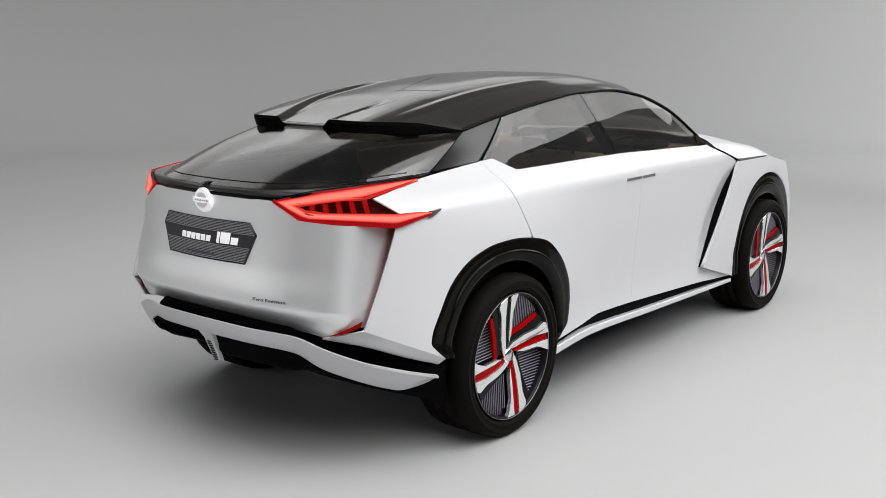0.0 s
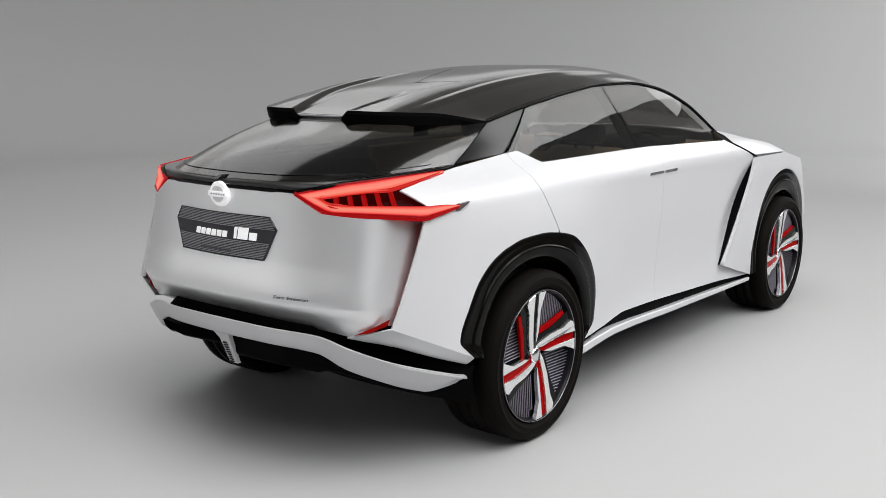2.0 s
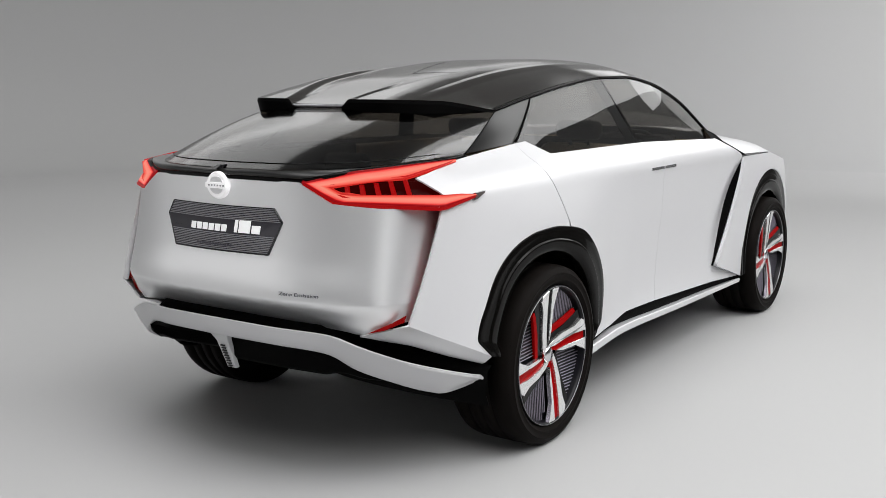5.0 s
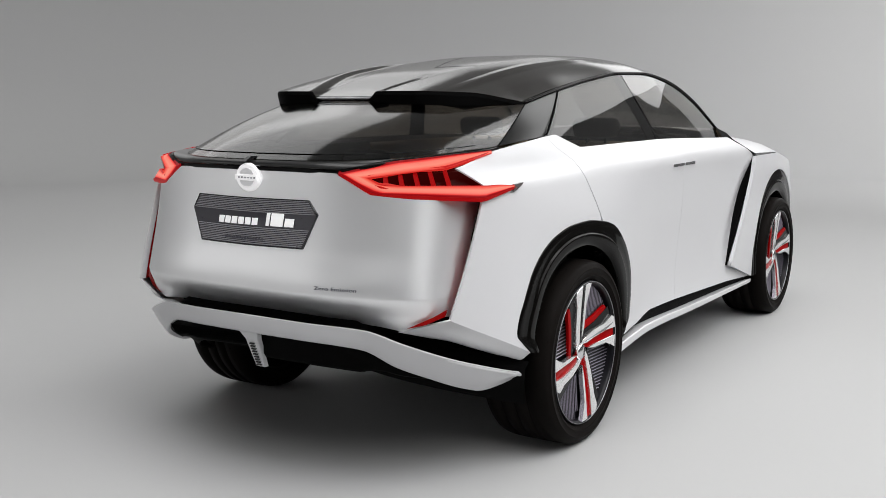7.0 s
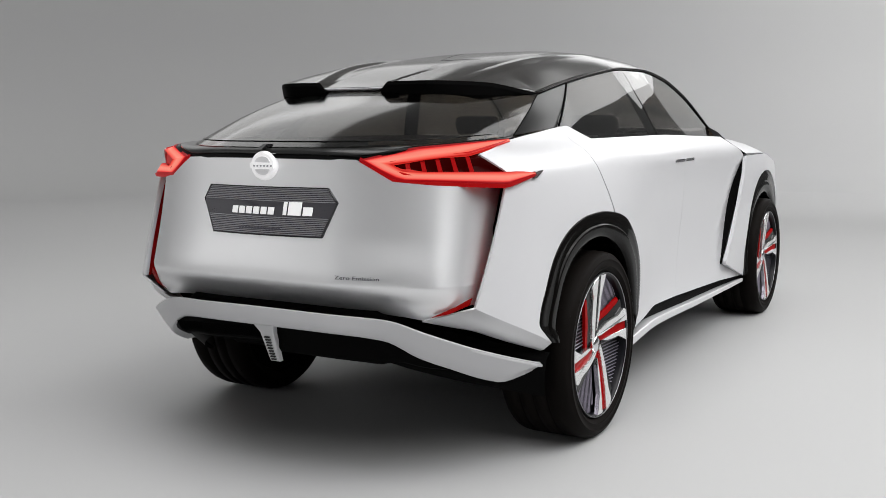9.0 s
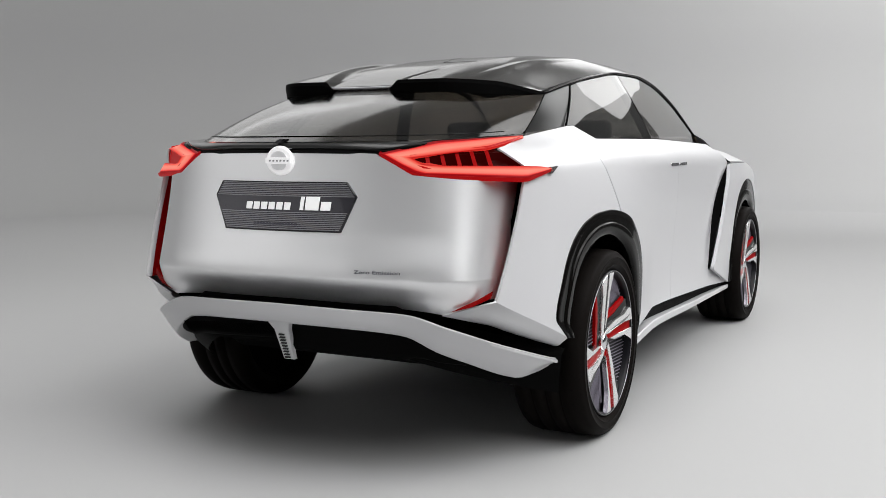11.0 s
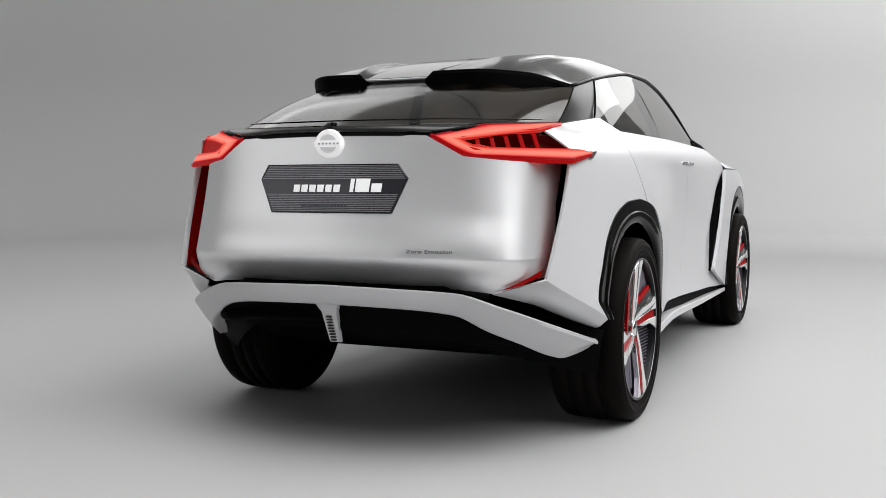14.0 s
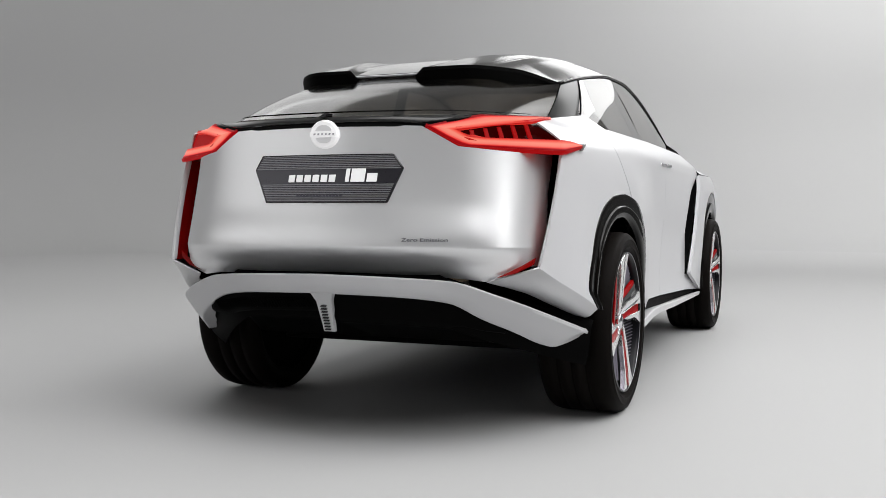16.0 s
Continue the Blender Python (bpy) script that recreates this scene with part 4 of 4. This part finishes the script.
def bonnet():
    rows = []
    for u in np.linspace(-1, 1, 33):
        row = []
        for v in np.linspace(0, 1, 22):
            y = 2.26 + v * 1.30
            w = pchip([2.26, 2.5, 2.97, 3.3, 3.56], [0.712, 0.785, 0.802, 0.74, 0.60], y)
            ze = pchip([2.26, 2.5, 2.97, 3.3, 3.56], [1.128, 1.034, 1.024, 0.94, 0.78], y)
            zm = pchip([2.26, 2.6, 3.0, 3.35, 3.56], [1.19, 1.18, 1.12, 1.00, 0.84], y)
            k = abs(u)
            row.append((u * w, y + 0.18 * (1 - k * k) * (1 - v), ze + (zm - ze) * (1 - k ** 3) + 0.030 * math.exp(-((k - 0.86) / 0.10) ** 2) * (1 - v)))
        rows.append(row)
    panel("bonnet", rows, (0, 0, 1), PAINT, car, 0.006, "white bonnet with raised edges")
    nose = []
    for u in np.linspace(-1, 1, 25):
        k = 1 - u * u * 0.35
        nose.append([(0.66 * u, 3.28 + 0.30 * k, 0.84), (0.70 * u, 3.36 + 0.32 * k, 0.70), (0.70 * u, 3.36 + 0.32 * k, 0.42), (0.66 * u, 3.26 + 0.30 * k, 0.25)])
    panel("front_bumper", nose, (0, 1, 0), PAINT, car, 0.01, "white front bumper")
    for s in (1, -1):
        slab("window_corner", [(s * 0.662, 2.19, 1.198), (s * 0.692, 2.262, 1.126), (s * 0.742, 2.345, 1.106), (s * 0.704, 2.262, 1.164)], (-s * 0.04, 0.02, -0.01), GLOSS, car, "black triangular window corner")
        sweep("bonnet_seam", [(s * 0.738, 2.335, 1.110), (s * 0.762, 2.42, 1.078), (s * 0.803, 2.53, 1.030)], lambda t: [(0, 0, 0.005), (s * 0.005, 0, 0), (0, 0, -0.008), (-s * 0.006, 0, 0)], TRIM, car, "black seam beside the bonnet")
        slab("wing_gap", [(s * 0.80, 2.51, 1.034), (s * 0.806, 2.97, 1.024), (s * 0.80, 2.97, 1.014), (s * 0.795, 2.51, 1.018)], (-s * 0.03, 0, 0), GLOSS, car, "black gap over the front wing")


bonnet()


def sills():
    P = []
    for k in np.linspace(0, 1, 30):
        y = 0.43 + (2.47 - 0.43) * k
        x = pchip([0.43, 0.9, 1.4, 2.0, 2.47], [0.850, 0.792, 0.780, 0.788, 0.800], y)
        zt = pchip([0.43, 0.56, 0.88, 1.25, 2.05, 2.47], [0.350, 0.362, 0.384, 0.370, 0.335, 0.305], y) + 0.008
        P.append([(x - 0.10, y, zt + 0.01), (x - 0.016, y, zt), (x - 0.016, y, zt - 0.03), (x - 0.03, y, 0.27), (x - 0.3, y, 0.24)])
    a = panel("sill", P, (1, 0, 0), MATT, car, 0.006, "black sill")
    path = spline([(0.862, 0.375, 0.330), (0.864, 0.52, 0.347), (0.862, 0.70, 0.358), (0.856, 1.33, 0.338), (0.840, 1.9, 0.315), (0.820, 2.47, 0.290)], 40)
    b = sweep("sill_blade", path, lambda t: [(0, 0, 0.001), (0.004, 0, -0.003), (0.002, 0, -0.036 + 0.016 * t), (-0.03, 0, -0.040 + 0.016 * t), (-0.07, 0, -0.02)], PAINT, car, "white sill blade", False)
    mirrored(a), mirrored(b)
    # flat dark underside, cut short of the wheels; middle and front hung low to block light beneath
    bm = box([((0, 1.50, 0.240), (1.16, 1.85, 0.14), 0.02), ((0, 0.15, 0.335), (1.06, 0.9, 0.11), 0.02), ((0, 2.95, 0.29), (1.06, 1.1, 0.26), 0.02)])
    from_bm("underbody", bm, MATT, car, "black flat underbody", False)


sills()


# ---- wheels
def wheel_set():
    wheel = revolve("wheel", [(-0.012, 0.2865), (-0.003, 0.2865), (-0.003, 0.279), (-0.015, 0.275), (-0.06, 0.268), (-0.20, 0.260), (-0.25, 0.280), (-0.25, 0.284)], DARKALLOY, car, 96, "alloy wheel with red accents")
    revolve("rim_lip", [(-0.008, 0.2845), (-0.002, 0.2840), (-0.001, 0.2832), (-0.002, 0.2824), (-0.008, 0.2820), (-0.008, 0.2845)], PLATERIB, wheel, 96, "thin polished rim lip")
    tread = [(-0.016, 0.282), (-0.010, 0.291), (0.000, 0.300), (0.0035, 0.3065), (0.0055, 0.3080), (0.0055, 0.3105), (0.0042, 0.3120), (0.006, 0.322), (0.006, 0.333), (0.0075, 0.3345), (0.0072, 0.3375), (0.0048, 0.3390), (0.001, 0.352), (-0.012, 0.363), (-0.034, 0.3675)]
    for c in (-0.09, -0.147, -0.204):
        tread += [(c + 0.006, 0.369), (c + 0.004, 0.362), (c - 0.004, 0.362), (c - 0.006, 0.369)]
    tread += [(-0.246, 0.3675), (-0.266, 0.363), (-0.279, 0.352), (-0.284, 0.336), (-0.284, 0.318), (-0.278, 0.300), (-0.262, 0.282)]
    tyre = revolve("tyre", tread, RUBBER, wheel, 120, "black low-profile tyre")
    # shoulder notches round the tread
    V, F = [], []
    for k in range(36):
        a = 2 * math.pi * k / 36
        for side in (-0.026, -0.252):
            d = 0.016 if side > -0.1 else -0.016
            base = len(V)
            for da in (-0.004, 0.004):
                for x, r in ((side + d * 1.3, 0.3590), (side - d, 0.3688)):
                    V.append((x, r * math.cos(a + da + (x - side) * 1.5), r * math.sin(a + da + (x - side) * 1.5)))
            F.append((base, base + 1, base + 3, base + 2))
    tread_marks = part("tread", mesh("tread", V, F, MATT, False), wheel)
    thick(tread_marks, 0.0008)
    tagged(tread_marks, kind="stuff")
    revolve("brake_disc", [(-0.10, 0.05), (-0.10, 0.19), (-0.13, 0.19), (-0.13, 0.05)], CHROME, wheel, 48, "steel brake disc")
    revolve("wheel_back", [(-0.052, 0.0), (-0.054, 0.10), (-0.048, 0.20), (-0.036, 0.276)], DARKALLOY, wheel, 72, "dark wheel face")
    # black disc added so the wheel's open inner side reads dark
    revolve("wheel_inside", [(-0.245, 0.0), (-0.243, 0.15), (-0.238, 0.279)], MATT, wheel, 48, "black disc added over the wheel's inner side")
    cap = revolve("hub_cap", [(-0.055, 0.034), (-0.028, 0.033), (-0.022, 0.026), (-0.020, 0.0)], CHROME, wheel, 32, "satin metal hub cap")

    def place(r, s, x, ang):
        """Along the spoke, across it (anticlockwise) and out from the face."""
        c, n = math.cos(ang), math.sin(ang)
        return (x, r * c - s * n, r * n + s * c)

    for k, deg in enumerate((90, 0, -90, 180)):
        a = math.radians(deg)

        def plate_(name, pts, depth, mat, label="", sink=0.0):
            """A plate whose inner end lies deeper than its end at the rim."""
            return slab(name, [place(r, s, -0.027 * (1 - r / 0.28) ** 1.3 - sink if r < 0.28 else -sink, a) for r, s in pts], (-depth, 0, 0), mat, wheel, label, 0.002)

        plate_("spoke", [(-0.012, 0.030), (0.03, 0.053), (0.10, 0.074), (0.19, 0.086), (0.240, 0.108), (0.259, 0.100), (0.268, 0.078), (0.2760, 0.052), (0.19, 0.053), (0.10, 0.042), (0.04, 0.029)], 0.02, ALLOY, "polished alloy spoke")
        plate_("spoke_blade", [(0.055, 0.006), (0.12, 0.013), (0.20, 0.016), (0.279, 0.019), (0.2785, -0.034), (0.255, -0.022), (0.20, -0.001), (0.10, -0.003)], 0.018, ALLOY, "polished alloy spoke blade", 0.003)
        plate_("accent", [(0.0, 0.014), (0.04, 0.030), (0.10, 0.043), (0.19, 0.054), (0.276, 0.052), (0.279, 0.018), (0.19, 0.015), (0.06, 0.006)], 0.01, RED if k else TRIM, "red accent strip between spoke blades" if k else "black strip between spoke blades", 0.010)
        # beside the wide blade: gloss black arm, with a red bar on the two upper openings
        plate_("dark_arm", [(0.02, 0.056), (0.10, 0.078), (0.19, 0.090), (0.238, 0.112), (0.222, 0.150), (0.19, 0.135), (0.10, 0.100), (0.0, 0.075)], 0.012, TRIM, "gloss black arm", 0.010)
        if k in (0, 1):
            plate_("red_bar", [(0.0, 0.078), (0.10, 0.102), (0.185, 0.135), (0.202, 0.146), (0.190, 0.158), (0.10, 0.128), (0.0, 0.100)], 0.012, RED, "red bar in the wheel opening", 0.008)
        V, F = [], []
        for j in range(16):
            s = -0.018 - 0.0135 * j
            r0, r1 = 0.070 + 0.30 * max(0, -s - 0.06), math.sqrt(max(0.0, 0.270 ** 2 - s * s)) - (0.03 if s > -0.04 else 0)
            if r0 > r1 - 0.02:
                continue
            base = len(V)
            for r, x in ((r0, -0.0435), (r1, -0.0325)):
                for ds, dx in ((-0.0014, -0.001), (0, 0.001), (0.0014, -0.001)):
                    V.append(place(r, s + ds, x + dx, a))
            F += [(base, base + 1, base + 4, base + 3), (base + 1, base + 2, base + 5, base + 4)]
        ribs = part("rib_panel", mesh("rib_panel", V, F, WHEELRIB, False), wheel, "fine metal ribs in the wheel opening")
        thick(ribs, 0.001)
    slab("caliper", [(-0.09, -0.15 + 0.01, 0.10), (-0.09, -0.06, 0.19), (-0.09, -0.02, 0.13), (-0.09, -0.09, 0.06)], (-0.05, 0, 0), RED, wheel, "red brake caliper", 0.006)
    return wheel


def copy_part(ob, m):
    """A copy of a part and its pieces at another place on the same car."""
    twin = ob.copy()
    scene.collection.objects.link(twin)
    twin.parent, twin.matrix_basis = car, m
    for c in ob.children:
        d = c.copy()
        scene.collection.objects.link(d)
        d.parent = twin
    return twin


wheel = wheel_set()
wheel.matrix_basis = pose(0.868, REAR, HUB_Z)
copy_part(wheel, pose(0.857, FRONT, HUB_Z))
copy_part(wheel, pose(-0.968, REAR - 0.022, HUB_Z, 0, 0, 181.5))
copy_part(wheel, pose(-0.880, FRONT, HUB_Z, 0, 0, 180))


# ---- cabin
def cabin():
    bm = box([((0, 1.1, 0.44), (1.36, 2.3, 0.05), 0.01)])
    from_bm("cabin_floor", bm, DARKTRIM, car, "dark cabin floor")
    for s in (1, -1):
        bm = box([((s * 0.64, 1.40, 0.84), (0.05, 1.5, 0.60), 0.02)])
        from_bm("door_trim", bm, LEATHER, car, "beige door trim")
    bm = box([((0, 2.20, 1.02), (1.24, 0.50, 0.20), 0.05)])
    dash = from_bm("dashboard", bm, LEATHER, car, "beige dashboard with a dark hood and a wide screen")
    bm = box([((0.30, 2.05, 1.135), (0.44, 0.20, 0.05), 0.02)])
    from_bm("dashboard_hood", bm, DARKTRIM, dash, "dark hood over the instruments")
    bm = box([((0, 1.94, 1.09), (0.80, 0.02, 0.10), 0.006)])
    from_bm("screen", bm, GLOSS, dash, "wide black screen")
    for s in (1, -1):
        bm = box([((s * 0.60, 0.10, 0.88), (0.04, 1.0, 0.54), 0.015)])
        from_bm("side_trim", bm, DARKTRIM, car, "dark trim inside the rear wing")
    bm = box([((0, -0.50, 1.08), (1.0, 0.55, 0.03), 0.01), ((0, -0.24, 0.86), (1.1, 0.05, 0.46), 0.02)])
    from_bm("parcel_shelf", bm, DARKTRIM, car, "dark shelf under the rear window")

    def seat(x, y, drop=0.0):
        bm = box([((0, 0, 0.62), (0.50, 0.50, 0.16), 0.05)])
        base = from_bm("seat", bm, LEATHER, car, "beige leather seat")
        base.location = (x, y, -0.04 - drop)
        bm = box([((0, 0, 0), (0.48, 0.14, 0.58), 0.05)])
        back = from_bm("backrest", bm, LEATHER if y > 1 else DARKTRIM, base)
        back.matrix_basis = pose(0, -0.26, 0.90, 14)
        bm = box([((0, 0, 0), (0.25, 0.085, 0.10), 0.035)])
        head = from_bm("headrest", bm, DARKTRIM, base, "dark headrest")
        head.matrix_basis = pose(0, -0.345, 1.255, 12)
        for dx in (0.05, -0.05):
            bm = box([((0, 0, 0), (0.014, 0.014, 0.12), 0.004)])
            from_bm("headrest_post", bm, DARKTRIM, base).matrix_basis = pose(dx, -0.33, 1.14, 12)

    for x in (0.34, -0.34):
        seat(x * 0.94, 0.52, 0.13)
        seat(x, 1.60)
    hoop = revolve("steering_wheel", [(0.0, 0.16), (0.012, 0.172), (0.0, 0.184), (-0.012, 0.172), (0.0, 0.16)], DARKTRIM, car, 40, "dark steering wheel")
    hoop.matrix_basis = pose(0.34, 1.93, 1.02, 0, 20, 90)


cabin()


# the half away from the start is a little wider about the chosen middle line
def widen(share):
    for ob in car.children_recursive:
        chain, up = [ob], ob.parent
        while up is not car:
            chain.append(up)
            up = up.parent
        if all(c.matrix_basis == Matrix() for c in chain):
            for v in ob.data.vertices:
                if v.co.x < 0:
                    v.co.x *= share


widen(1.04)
